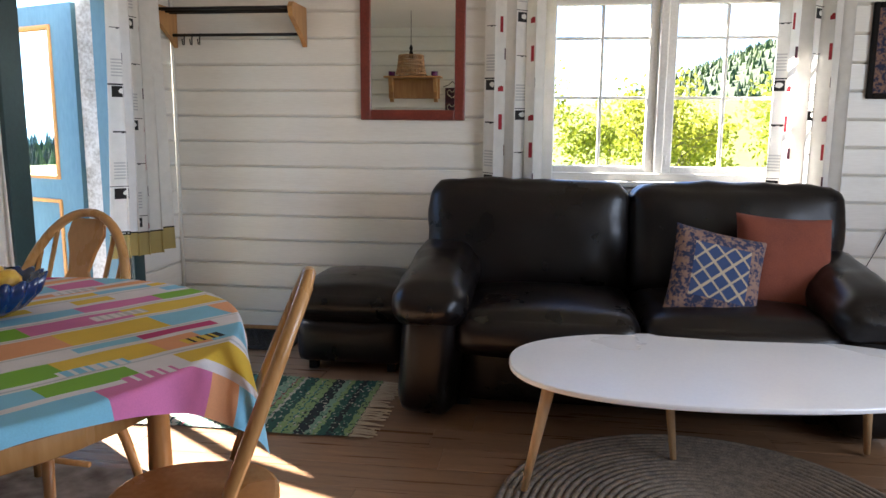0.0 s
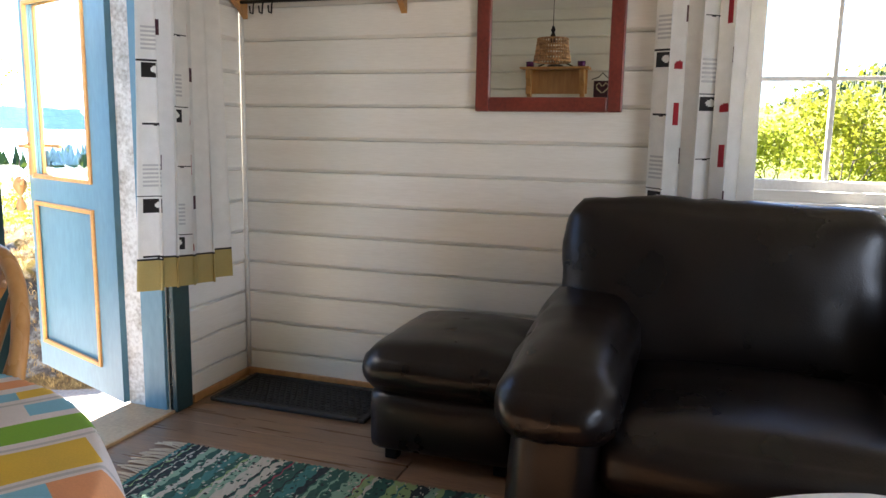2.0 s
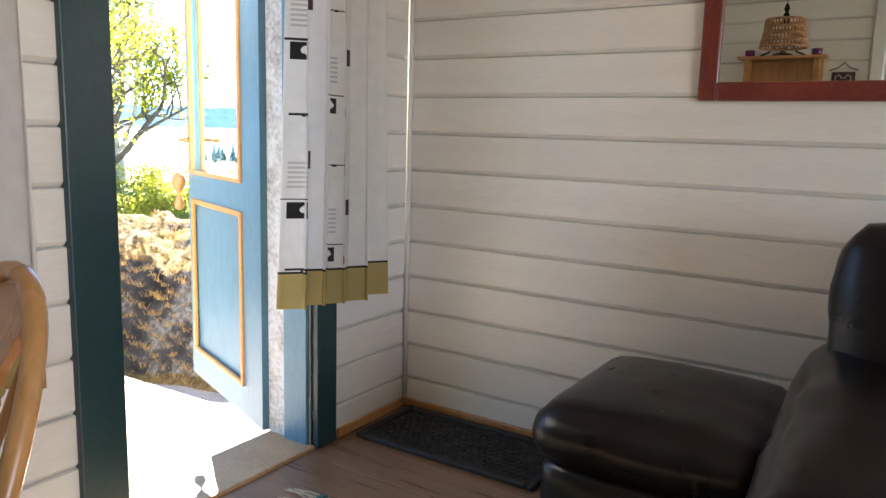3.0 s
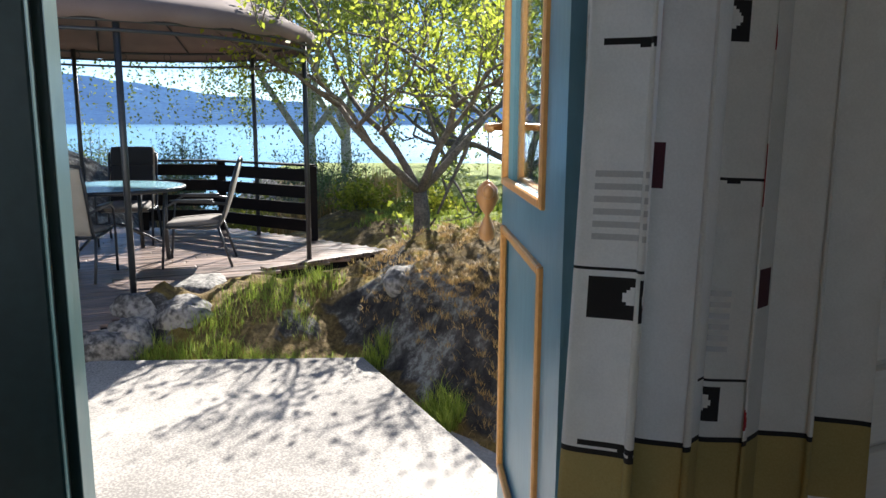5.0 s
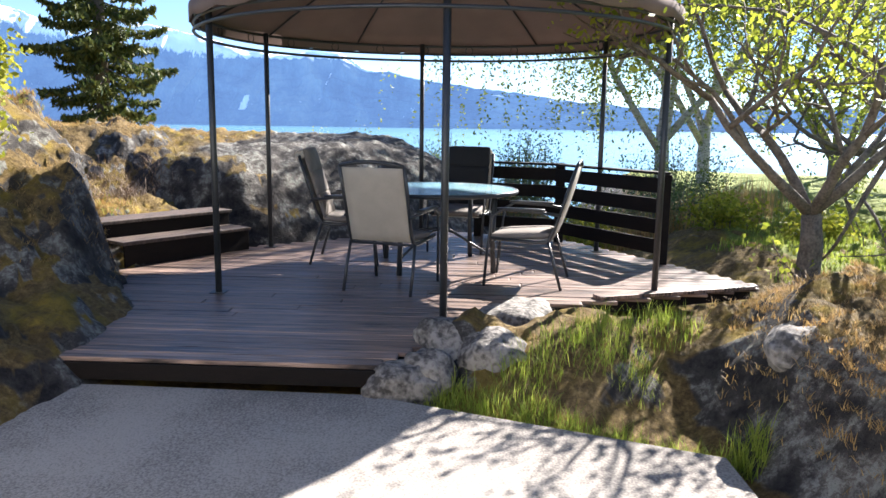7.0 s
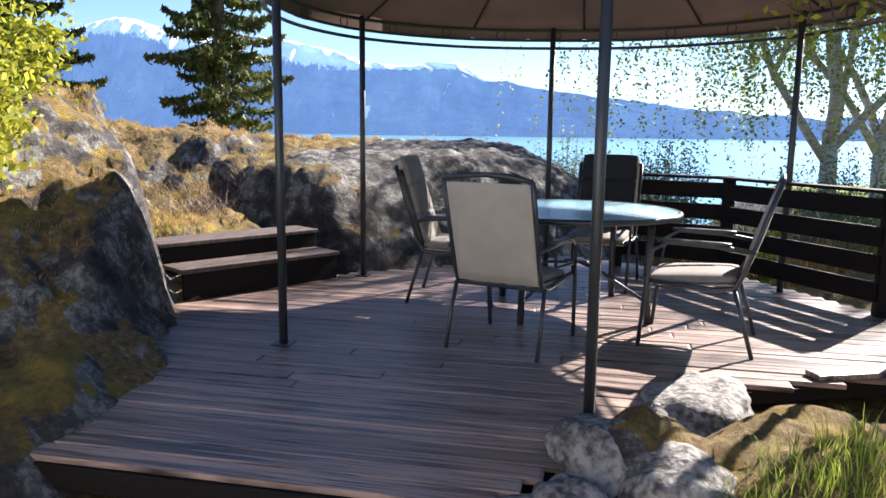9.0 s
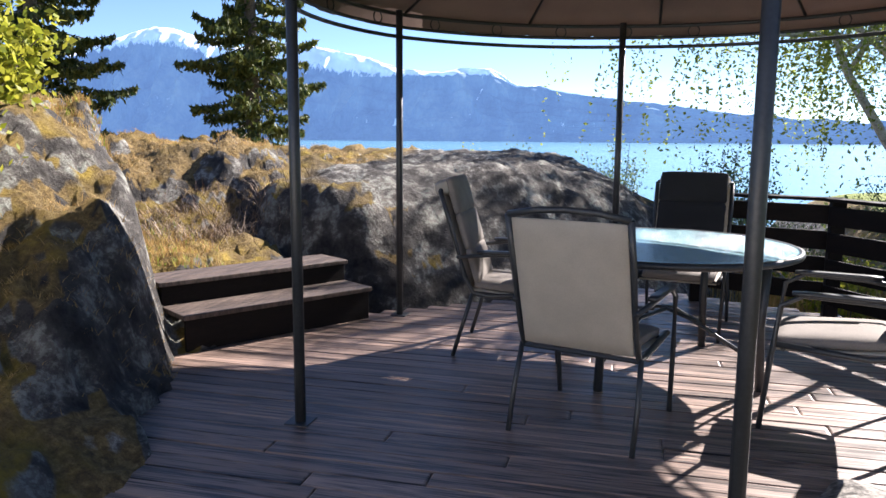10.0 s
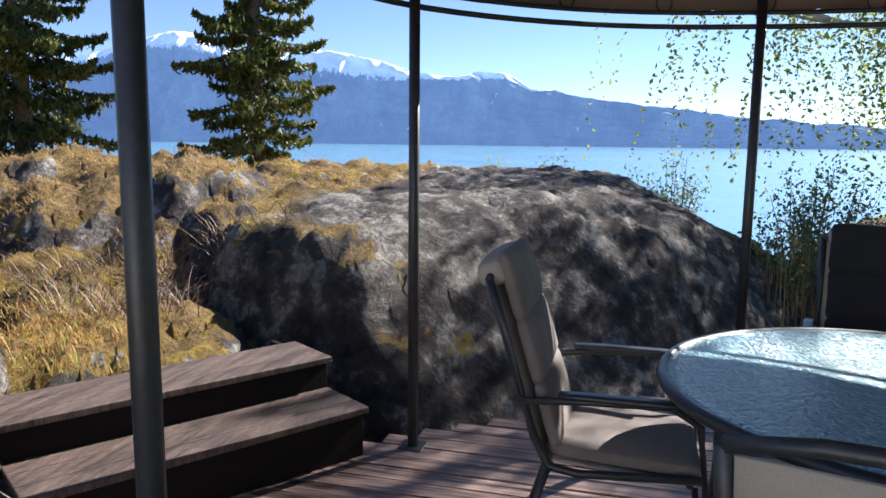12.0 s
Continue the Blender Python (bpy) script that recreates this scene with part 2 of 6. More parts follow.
def part(name, bm, material, parent, label="", smooth=False):
    """Links a bmesh (or a mesh) as one mesh object under a thing or a part."""
    if isinstance(bm, bpy.types.Mesh):
        me = bm
    else:
        me = bpy.data.meshes.new(name)
        bmesh.ops.recalc_face_normals(bm, faces=bm.faces)
        bm.to_mesh(me)
        bm.free()
    if material:
        me.materials.append(material)
    if smooth:
        me.polygons.foreach_set("use_smooth", np.ones(len(me.polygons), dtype=bool))
    ob = new(name, me)
    ob.parent = parent
    return tagged(ob, label) if label else ob


def box(lo, hi, bevel=0.0, seg=2, bm=None, m=None):
    bm = bm or bmesh.new()
    size = [b - a for a, b in zip(lo, hi)]
    mid = [(a + b) / 2 for a, b in zip(lo, hi)]
    mm = Matrix.Translation(mid) @ Matrix.Diagonal((*size, 1))
    r = bmesh.ops.create_cube(bm, size=1, matrix=(m @ mm) if m else mm)
    if bevel:
        edges = list({e for v in r["verts"] for e in v.link_edges})
        bmesh.ops.bevel(bm, geom=edges, offset=bevel, segments=seg, profile=0.5, affect="EDGES")
    return bm


def tube(points, radius, sides=8, bm=None, closed=False, ends=None):
    """A round bar along points; ends: the radius at the two ends, when it tapers."""
    bm = bm or bmesh.new()
    pts = [Vector(p) for p in points]
    n, rings = len(pts), []
    up = Vector((0, 0, 1))
    for i, p in enumerate(pts):
        a = pts[(i - 1) % n] if closed or i else p
        b = pts[(i + 1) % n] if closed or i < n - 1 else p
        d = (b - a).normalized()
        side = d.cross(up if abs(d.z) < 0.95 else Vector((1, 0, 0))).normalized()
        top = side.cross(d)
        r = radius if ends is None else ends[0] + (ends[1] - ends[0]) * i / max(1, n - 1)
        rings.append([bm.verts.new(p + (side * math.cos(2 * math.pi * k / sides) + top * math.sin(2 * math.pi * k / sides)) * r) for k in range(sides)])
    for i in range(n if closed else n - 1):
        a, b = rings[i], rings[(i + 1) % n]
        for k in range(sides):
            bm.faces.new((a[k], a[(k + 1) % sides], b[(k + 1) % sides], b[k]))
    if not closed:
        bm.faces.new(rings[0][::-1])
        bm.faces.new(rings[-1])
    return bm


def lathe(profile, steps=32, bm=None, at=(0, 0, 0)):
    """Turned form: profile of (radius, height)."""
    bm = bm or bmesh.new()
    rings = []
    for r, z in profile:
        rings.append([bm.verts.new((at[0] + r * math.cos(2 * math.pi * k / steps), at[1] + r * math.sin(2 * math.pi * k / steps), at[2] + z)) for k in range(steps)])
    for a, b in zip(rings, rings[1:]):
        for k in range(steps):
            bm.faces.new((a[k], a[(k + 1) % steps], b[(k + 1) % steps], b[k]))
    bm.faces.new(rings[0][::-1])
    bm.faces.new(rings[-1])
    return bm


def prism(outline, z0, z1, bevel=0.0, bm=None):
    """An upright slab over an outline of (x, y)."""
    bm = bm or bmesh.new()
    f = bm.faces.new([bm.verts.new((x, y, z0)) for x, y in outline])
    r = bmesh.ops.extrude_face_region(bm, geom=[f])
    vs = [g for g in r["geom"] if isinstance(g, bmesh.types.BMVert)]
    bmesh.ops.translate(bm, verts=vs, vec=(0, 0, z1 - z0))
    if bevel:
        flat = [e for e in bm.edges if abs(e.verts[0].co.z - e.verts[1].co.z) < 1e-6]
        bmesh.ops.bevel(bm, geom=flat, offset=bevel, segments=2, profile=0.5, affect="EDGES")
    return bm


def puff(size, radius, n=14, bulge=(0, 0, 0), wrinkle=0.0, seed=0, freq=5.0, m=None):
    """A padded, rounded block with bulging faces and creases."""
    bm = bmesh.new()
    bmesh.ops.create_cube(bm, size=2)
    bmesh.ops.subdivide_edges(bm, edges=bm.edges[:], cuts=n, use_grid_fill=True)
    hx, hy, hz = (s / 2 for s in size)
    for v in bm.verts:
        u = Vector(v.co)
        p = Vector((u.x * hx, u.y * hy, u.z * hz))
        inner = Vector((max(-hx + radius, min(hx - radius, p.x)), max(-hy + radius, min(hy - radius, p.y)), max(-hz + radius, min(hz - radius, p.z))))
        d = p - inner
        if d.length > 1e-6:
            p = inner + d.normalized() * min(d.length, radius) if d.length > radius else inner + d
        q = [1 - abs(c) ** 2.5 for c in u]
        p.x += bulge[0] * u.x * q[1] * q[2]
        p.y += bulge[1] * u.y * q[0] * q[2]
        p.z += bulge[2] * u.z * q[0] * q[1]
        if wrinkle:
            w = noise.fractal(p * freq + Vector((seed * 3.1, seed * 1.7, 0)), 1.0, 2.0, 3)
            p += (p - Vector((0, 0, 0))).normalized() * w * wrinkle
        v.co = p
    if m:
        bmesh.ops.transform(bm, matrix=m, verts=bm.verts)
    return bm


def smooth_mod(ob, levels=1):
    ob.modifiers.new("soft", "SUBSURF").levels = levels
    ob.modifiers["soft"].render_levels = levels
    return ob


def structure(name, bm, material, label="", smooth=False):
    ob = part(name, bm, material, None, "", smooth)
    return tagged(ob, label or name.replace("_", " "), "", "", "structure")

# ---- the house: one room, boarded walls ----
XW, YN, XE, YS, CZ = -2.1, 4.2, 3.4, -2.6, 2.42
WT = 0.2
DOOR_Y0, DOOR_Y1, DOOR_Z = 2.79, 3.60, 2.02
WIN_X0, WIN_X1, WIN_Z0, WIN_Z1 = 0.2, 1.62, 1.02, 2.12
floor = structure("floor", box((XW - 0.24, YS, -0.12), (XE, YN, -0.012)), M_FLOOR, "subfloor under brown laminate boards")
structure("ceiling", box((XW - WT, YS, CZ), (XE, YN + WT, CZ + 0.1)), M_CEIL, "white boarded ceiling")


def wall_core(name, boxes, label):
    bm = bmesh.new()
    for lo, hi in boxes:
        box(lo, hi, bm=bm)
    return structure(name, bm, M_PANEL, label)


B = 0.018
wall_n = wall_core("wall_north", [((XW - WT, YN + B, -0.4), (WIN_X0, YN + WT, CZ)), ((WIN_X1, YN + B, -0.4), (XE, YN + WT, CZ)),
                                  ((WIN_X0, YN + B, -0.4), (WIN_X1, YN + WT, WIN_Z0)), ((WIN_X0, YN + B, WIN_Z1), (WIN_X1, YN + WT, CZ))], "cream-white horizontally boarded wall")
wall_w = wall_core("wall_west", [((XW - WT, YS, -0.4), (XW - B, DOOR_Y0, CZ)), ((XW - WT, DOOR_Y1, -0.4), (XW - B, YN, CZ)),
                                 ((XW - WT, DOOR_Y0, DOOR_Z), (XW - B, DOOR_Y1, CZ)), ((XW - WT, DOOR_Y0, -0.4), (XW - B, DOOR_Y1, -0.13))], "cream-white horizontally boarded wall with the door")
# east wall is out of view; its opening is added to hold the fill lamp
wall_core("wall_east", [((XE, YS, -0.1), (XE + 0.15, -0.1, CZ)), ((XE, 2.1, -0.1), (XE + 0.15, YN + WT, CZ)), ((XE, -0.1, -0.1), (XE + 0.15, 2.1, 0.9)), ((XE, -0.1, 2.1), (XE + 0.15, 2.1, CZ))], "plain white wall with an unseen opening added for the fill lamp")
structure("wall_south", box((XW - WT, YS - 0.15, -0.1), (XE + 0.15, YS, CZ)), M_PANEL, "plain white wall closing the room")
part_wall = structure("wall_partition", box((XW, 0.22, 0), (-0.62, 0.32, CZ)), M_PANEL, "white boarded partition behind the dining table")

BOARD_H, BOARD_Z0 = 0.1567, -0.03
_boards = {}


def board_mesh(length):
    """A board with a bevelled lower lip, along x, its face towards -y."""
    key = round(length, 3)
    if key not in _boards:
        h = BOARD_H
        prof = [(0.0, 0.0), (-B * 0.35, 0.003), (-B, 0.016), (-B, h - 0.004), (-B * 0.4, h - 0.001), (0, h - 0.001)]
        vs = [(x, y, z) for x in (0, length) for y, z in prof]
        k = len(prof)
        fs = [(i, i + 1, k + i + 1, k + i) for i in range(k - 1)] + [tuple(range(k))[::-1], tuple(range(k, 2 * k))]
        _boards[key] = mesh_of("board", vs, fs, [M_PANEL])
    return _boards[key]


def add_board(parent, x0, x1, z, m):
    ob = new("board", board_mesh(x1 - x0))
    ob.parent = parent
    ob.matrix_basis = m @ Matrix.Translation((x0, 0, z))


rows_of_boards = [BOARD_Z0 + i * BOARD_H for i in range(16)]
m_n = Matrix.Translation((0, YN + B, 0))
for z in rows_of_boards:
    mid = z + BOARD_H / 2
    if WIN_Z0 < mid < WIN_Z1:
        add_board(wall_n, XW, WIN_X0, z, m_n)
        add_board(wall_n, WIN_X1, XE, z, m_n)
    else:
        add_board(wall_n, XW, XE, z, m_n)
m_w = Matrix.Translation((XW - B, 0, 0)) @ Matrix.Rotation(radians(90), 4, "Z")
for z in rows_of_boards:
    mid = z + BOARD_H / 2
    if mid < DOOR_Z:
        add_board(wall_w, DOOR_Y1, YN - B, z, m_w)
        add_board(wall_w, YS, DOOR_Y0, z, m_w)
    else:
        add_board(wall_w, YS, YN - B, z, m_w)
m_p = Matrix.Translation((0, 0.32, 0)) @ Matrix.Rotation(radians(180), 4, "Z")
for z in rows_of_boards:
    add_board(part_wall, 0.64, 2.08, z, m_p)
structure("trim_partition_end", box((-0.63, 0.18, 0), (-0.54, 0.36, CZ), 0.008), M_WHITE, "white end trim of the partition")
structure("trim_corner", tube([(XW + 0.008, YN - 0.008, 0.05), (XW + 0.008, YN - 0.008, CZ)], 0.011, 6), M_PANEL, "thin quarter-round moulding in the corner", True)
structure("baseboard_north", box((XW, YN - 0.016, 0), (XE, YN - 0.001, 0.038), 0.004), M_PINE, "narrow pine skirting strip")
structure("baseboard_west", box((XW + 0.001, DOOR_Y1 + 0.13, 0), (XW + 0.016, YN - 0.018, 0.038), 0.004), M_PINE, "narrow pine skirting strip")

# laminate floor boards
_fl = {}
random.seed(4)
y = YS
while y < YN - 0.01:
    w = min(0.192, YN - y)
    x = XW - 0.0 - random.uniform(0, 1.0)
    while x < XE:
        a, b = max(x, XW), min(x + 1.28, XE)
        if b - a > 0.05:
            key = (round(b - a, 2), round(w, 3))
            if key not in _fl:
                me = bpy.data.meshes.new("plank")
                bm = box((0, 0, -0.012), (b - a - 0.001, w - 0.001, 0.0), 0.0006, 1)
                bm.to_mesh(me)
                bm.free()
                me.materials.append(M_FLOOR)
                _fl[key] = me
            o = new("plank", _fl[key])
            o.parent, o.location = floor, (a, y, 0)
        x += 1.28
    y += 0.192

# door opening: dark green architraves, worn jamb, threshold
structure("trim_door_south", box((XW - 0.02, DOOR_Y0 - 0.14, 0), (XW + 0.022, DOOR_Y0, DOOR_Z + 0.1), 0.004), M_GREEN, "dark green door architrave")
structure("trim_door_north", box((XW - 0.02, DOOR_Y1, 0), (XW + 0.022, DOOR_Y1 + 0.11, DOOR_Z + 0.1), 0.004), M_GREEN, "dark green door architrave")
structure("trim_door_head", box((XW - 0.02, DOOR_Y0, DOOR_Z), (XW + 0.02, DOOR_Y1, DOOR_Z + 0.1), 0.004), M_GREEN, "dark green door architrave")
structure("jamb_south", box((XW - WT - 0.03, DOOR_Y0 - 0.03, -0.02), (XW - 0.021, DOOR_Y0 + 0.012, DOOR_Z), 0.003), M_GREEN, "dark green painted door jamb")
structure("jamb_north_inner", box((XW - 0.14, DOOR_Y1 - 0.02, 0), (XW - 0.021, DOOR_Y1 + 0.03, DOOR_Z), 0.003), M_DOORBLUE, "blue painted door jamb")
structure("jamb_north_outer", box((XW - WT - 0.04, DOOR_Y1 - 0.005, -0.02), (XW - 0.141, DOOR_Y1 + 0.06, DOOR_Z), 0.004), M_WORN, "flaking white outer door jamb")
structure("threshold", box((XW - WT - 0.04, DOOR_Y0, -0.03), (XW + 0.012, DOOR_Y1, 0.014), 0.006), M_OAKLEG, "worn oak door threshold")
structure("doorstep", box((XW - 0.45, DOOR_Y0 - 0.1, -0.41), (XW - WT - 0.005, DOOR_Y1 + 0.15, -0.2), 0.01), M_TREAD, "weathered wooden step outside the door")

# open door leaf, hinged on the outer side
door = thing("door_1", "open blue-painted door with glazed upper panel and ochre mouldings", "door", (XW - WT - 0.035, DOOR_Y1 + 0.01, 0), 159.0, kind="structure")
DW, DH, DT = 0.88, 1.98, 0.042
G0, G1, GZ0, GZ1 = 0.2, 0.81, 1.02, 1.86
P0, P1, PZ0, PZ1 = 0.2, 0.81, 0.16, 0.88
bm = bmesh.new()
for lo, hi in (((0, 0, 0.02), (G0, DT, DH)), ((G1, 0, 0.02), (DW, DT, DH)), ((G0, 0, 0.02), (G1, DT, PZ0)), ((G0, 0, PZ1), (G1, DT, GZ0)), ((G0, 0, GZ1), (G1, DT, DH))):
    box(lo, hi, bm=bm)
part("leaf_frame", bm, M_DOORBLUE, door)
part("lower_panel", box((P0, 0.012, PZ0), (P1, DT - 0.012, PZ1)), M_DOORBLUE, door)
pane = part("pane", box((G0, 0.018, GZ0), (G1, 0.023, GZ1)), M_DOORGLASS, door, "clear door glass")
pane.visible_shadow = False


def moulding(x0, x1, z0, z1, y0, y1, w=0.022):
    bm = bmesh.new()
    for lo, hi in (((x0, y0, z0), (x0 + w, y1, z1)), ((x1 - w, y0, z0), (x1, y1, z1)), ((x0 + w, y0, z0), (x1 - w, y1, z0 + w)), ((x0 + w, y0, z1 - w), (x1 - w, y1, z1))):
        box(lo, hi, 0.004, 1, bm=bm)
    return bm


for nm, (a, b, c, d) in dict(glass_moulding=(G0, G1, GZ0, GZ1), panel_moulding=(P0, P1, PZ0, PZ1)).items():
    part(nm, moulding(a - 0.012, b + 0.012, c - 0.012, d + 0.012, DT - 0.006, DT + 0.012), M_YELLOWTRIM, door, "ochre varnished moulding")
    part(nm, moulding(a - 0.012, b + 0.012, c - 0.012, d + 0.012, -0.012, 0.006), M_YELLOWTRIM, door, "ochre varnished moulding")
for sgn, y0 in ((1, DT), (-1, 0.0)):
    bm = box((0.828, min(y0, y0 + sgn * 0.006), 1.02), (0.868, max(y0, y0 + sgn * 0.006), 1.24), 0.003)
    tube([(0.848, y0, 1.17), (0.848, y0 + sgn * 0.05, 1.17), (0.81, y0 + sgn * 0.055, 1.17), (0.73, y0 + sgn * 0.055, 1.165)], 0.011, 10, bm)
    part("door_handle", bm, M_PINE, door, "brass lever handle", True)
# carved wooden ornament that hangs from the handle
orn = thing("door_ornament", "small carved wooden ornament hanging from the door handle", "ornament", (0, 0, 0))
orn.matrix_basis = door.matrix_basis @ Matrix.Translation((0.895, 0.085, 0.93))
bm = lathe([(0.004, -0.1), (0.02, -0.09), (0.026, -0.07), (0.018, -0.045), (0.006, -0.02), (0.02, 0.0), (0.034, 0.03), (0.03, 0.06), (0.012, 0.08), (0.003, 0.085)], 12)
for dx in (-0.03, 0.03):
    lathe([(0.004, -0.02), (0.016, -0.01), (0.018, 0.01), (0.004, 0.025)], 8, bm, (dx, 0.0, 0.05))
part("carving", bm, M_PINE, orn, "", True)
part("cord", tube([(0, 0, 0.08), (-0.05, 0.005, 0.24)], 0.002, 5), M_TREAD, orn)

# window: two casements, six panes each, outward blue sky side
window = thing("window_1", "white-painted double casement window with thin glazing bars", "window", (0, 0, 0), kind="structure")
yo = YN + 0.06


def frame_bars(x0, x1, z0, z1, w, y0, y1):
    bm = bmesh.new()
    for lo, hi in (((x0, y0, z0), (x0 + w, y1, z1)), ((x1 - w, y0, z0), (x1, y1, z1)), ((x0 + w, y0, z0), (x1 - w, y1, z0 + w)), ((x0 + w, y0, z1 - w), (x1 - w, y1, z1))):
        box(lo, hi, 0.005, 1, bm=bm)
    return bm


part("window_frame", frame_bars(WIN_X0, WIN_X1, WIN_Z0, WIN_Z1, 0.03, YN + 0.01, YN + WT + 0.02), M_WHITE, window)
part("mullion", box((0.875, YN + 0.02, WIN_Z0 + 0.031), (0.925, YN + 0.14, WIN_Z1 - 0.031), 0.008), M_WHITE, window)
part("window_sill", box((WIN_X0 - 0.05, YN - 0.06, WIN_Z0 - 0.035), (WIN_X1 + 0.05, YN + 0.009, WIN_Z0), 0.008), M_WHITE, window)
for cx0, cx1 in ((0.232, 0.873), (0.927, 1.588)):
    sash = part("sash", frame_bars(cx0, cx1, WIN_Z0 + 0.032, WIN_Z1 - 0.032, 0.052, yo, yo + 0.045), M_WHITE, window)
    gx0, gx1, gz0, gz1 = cx0 + 0.053, cx1 - 0.053, WIN_Z0 + 0.085, WIN_Z1 - 0.085
    gm = (gx0 + gx1) / 2
    part("glazing_bar", box((gm - 0.01, yo + 0.008, gz0), (gm + 0.01, yo + 0.036, gz1), 0.003, 1), M_WHITE, sash)
    for i in (1, 2):
        z = gz0 + (gz1 - gz0) * (0.43 if i == 1 else 0.8)
        for a, b in ((gx0, gm - 0.0105), (gm + 0.0105, gx1)):
            part("glazing_bar", box((a, yo + 0.009, z - 0.009), (b, yo + 0.035, z + 0.009), 0.003, 1), M_WHITE, sash)
    p = part("pane", box((gx0 - 0.004, yo + 0.02, gz0 - 0.004), (gx1 + 0.004, yo + 0.024, gz1 + 0.004)), M_GLASS, sash, "clear window glass")
    p.visible_shadow = False
    hx = cx1 - 0.02 if cx0 < 0.5 else cx0 + 0.02
    part("stay_hook", tube([(hx, yo - 0.004, WIN_Z0 + 0.1), (hx, yo - 0.016, WIN_Z0 + 0.12), (hx, yo - 0.004, WIN_Z0 + 0.15)], 0.004, 6), M_WHITE, sash)


# printed curtains
def curtain(label, m, width, height, folds, seed, blown=0.0, depth=0.062, gather=1.5):
    """Hangs in x and z of the pose m, z from 0 down; printed with squares, dots and bars; khaki hem."""
    rnd = random.Random(seed)
    nu, nz = int(width * gather / 0.0024), int(height / 0.0042)
    verts, faces, idx = [], [], []
    ph = rnd.uniform(0, 6)
    for j in range(nz + 1):
        t = j / nz
        for i in range(nu + 1):
            u = i / nu
            a = u * folds * 2 * math.pi + ph + 0.5 * math.sin(3 * u + seed)
            amp = depth * (0.45 + 0.55 * t) * (0.7 + 0.3 * math.sin(7 * u + seed))
            x = width * u * (1 + 0.10 * t * blown) + 0.012 * math.sin(2 * a) * (0.5 + t)
            y = amp * math.sin(a) + blown * 0.10 * t * t * (1 - u)
            verts.append((x - 0.5 * 0.0, y, -height * t + 0.012 * math.sin(5 * u + seed) * t))
    W = width * gather
    motifs = []
    for c in range(max(1, int(W / 0.27))):
        x0 = 0.02 + c * 0.27 + rnd.uniform(0, 0.02)
        base = -0.35 + 0.17 * (c % 2)
        while base < height:
            motifs += [("sq", x0, base + 0.36, 0.068, 0.075), ("hatch", x0, base + 0.215, 0.07, 0.125), ("bar", x0 + 0.105, base + 0.0, 0.018, 0.12),
                       ("dots", x0 + 0.02, base + 0.05, 0.05, 0.014), ("plum", x0 + 0.13, base + 0.18, 0.03, 0.08), ("line", x0 - 0.02, base + 0.347, 0.12, 0.0075), ("red", x0 + 0.1, base + 0.39, 0.03, 0.045), ("line", x0, base + 0.05, 0.1, 0.0075)]
            base += 0.55
    motifs = [(kind, mx, mz, mw * 0.8, mh * 0.75) for kind, mx, mz, mw, mh in motifs]
    columns = [[q for q in motifs if q[1] <= W * (i + 0.5) / nu <= q[1] + q[3]] for i in range(nu)]
    for j in range(nz):
        z = height * (j + 0.5) / nz
        for i in range(nu):
            x = W * (i + 0.5) / nu
            k = nu + 1
            faces.append((j * k + i, (j + 1) * k + i, (j + 1) * k + i + 1, j * k + i + 1))
            c = 0
            if z > height - 0.13:
                c = 1
            elif z > height - 0.139:
                c = 2
            else:
                for kind, mx, mz, mw, mh in columns[i]:
                    if mz <= z <= mz + mh:
                        if kind == "sq":
                            c = 0 if math.hypot(x - mx - mw * 0.6, z - mz - mh * 0.45) < 0.0145 else 2
                        elif kind == "hatch":
                            c = 5 if int((z - mz) / 0.0084) % 2 == 0 else 0
                        elif kind == "bar":
                            c = 3
                        elif kind == "plum":
                            c = 4
                        elif kind == "red":
                            c = 3 if math.hypot((x - mx - 0.015) / 0.015, (z - mz - 0.022) / 0.022) < 1 else 0
                        elif kind == "dots":
                            c = 2 if int((x - mx) / 0.0125) % 2 == 0 else 0
                        else:
                            c = 2
            idx.append(c)
    me = mesh_of("curtain", verts, faces, [M_CLOTHW, M_KHAKI, M_BLACKC, M_REDC, M_PLUM, M_TCG], idx, True)
    ob = new("curtain", me)
    ob.matrix_basis = m
    return tagged(ob, label, "curtain", "printed curtains")


lab = "white curtain printed with red and black squares"
curtain(lab.replace("white cotton ", "white ") + " by the open door", Matrix.Translation((XW + 0.062, 3.42, 2.08)) @ Matrix.Rotation(radians(90), 4, "Z"), 0.48, 1.5, 4.6, 1, 0.35, 0.046)
curtain(lab, Matrix.Translation((XW + 0.075, 2.21, 2.08)) @ Matrix.Rotation(radians(90), 4, "Z"), 0.3, 1.5, 3, 2)
curtain(lab, Matrix.Translation((-0.13, YN - 0.09, 2.16)), 0.40, 1.5, 3.5, 3)
curtain(lab, Matrix.Translation((1.48, YN - 0.09, 2.16)), 0.40, 1.5, 3.5, 4)
rod = thing("curtain_rod", "thin white curtain rod over the window", "curtain rod", (0, 0, 0))
part("rod", tube([(-0.3, YN - 0.09, 2.165), (2.05, YN - 0.09, 2.165)], 0.011, 8), M_WHITE, rod)
for x in (-0.28, 2.03):
    part("bracket", tube([(x, YN - 0.09, 2.165), (x, YN, 2.165)], 0.008, 6), M_WHITE, rod)
rod = thing("curtain_rod", "thin white curtain rod over the door", "curtain rod", (0, 0, 0))
part("rod", tube([(XW + 0.075, 2.2, 2.085), (XW + 0.075, 4.0, 2.085)], 0.011, 8), M_WHITE, rod)
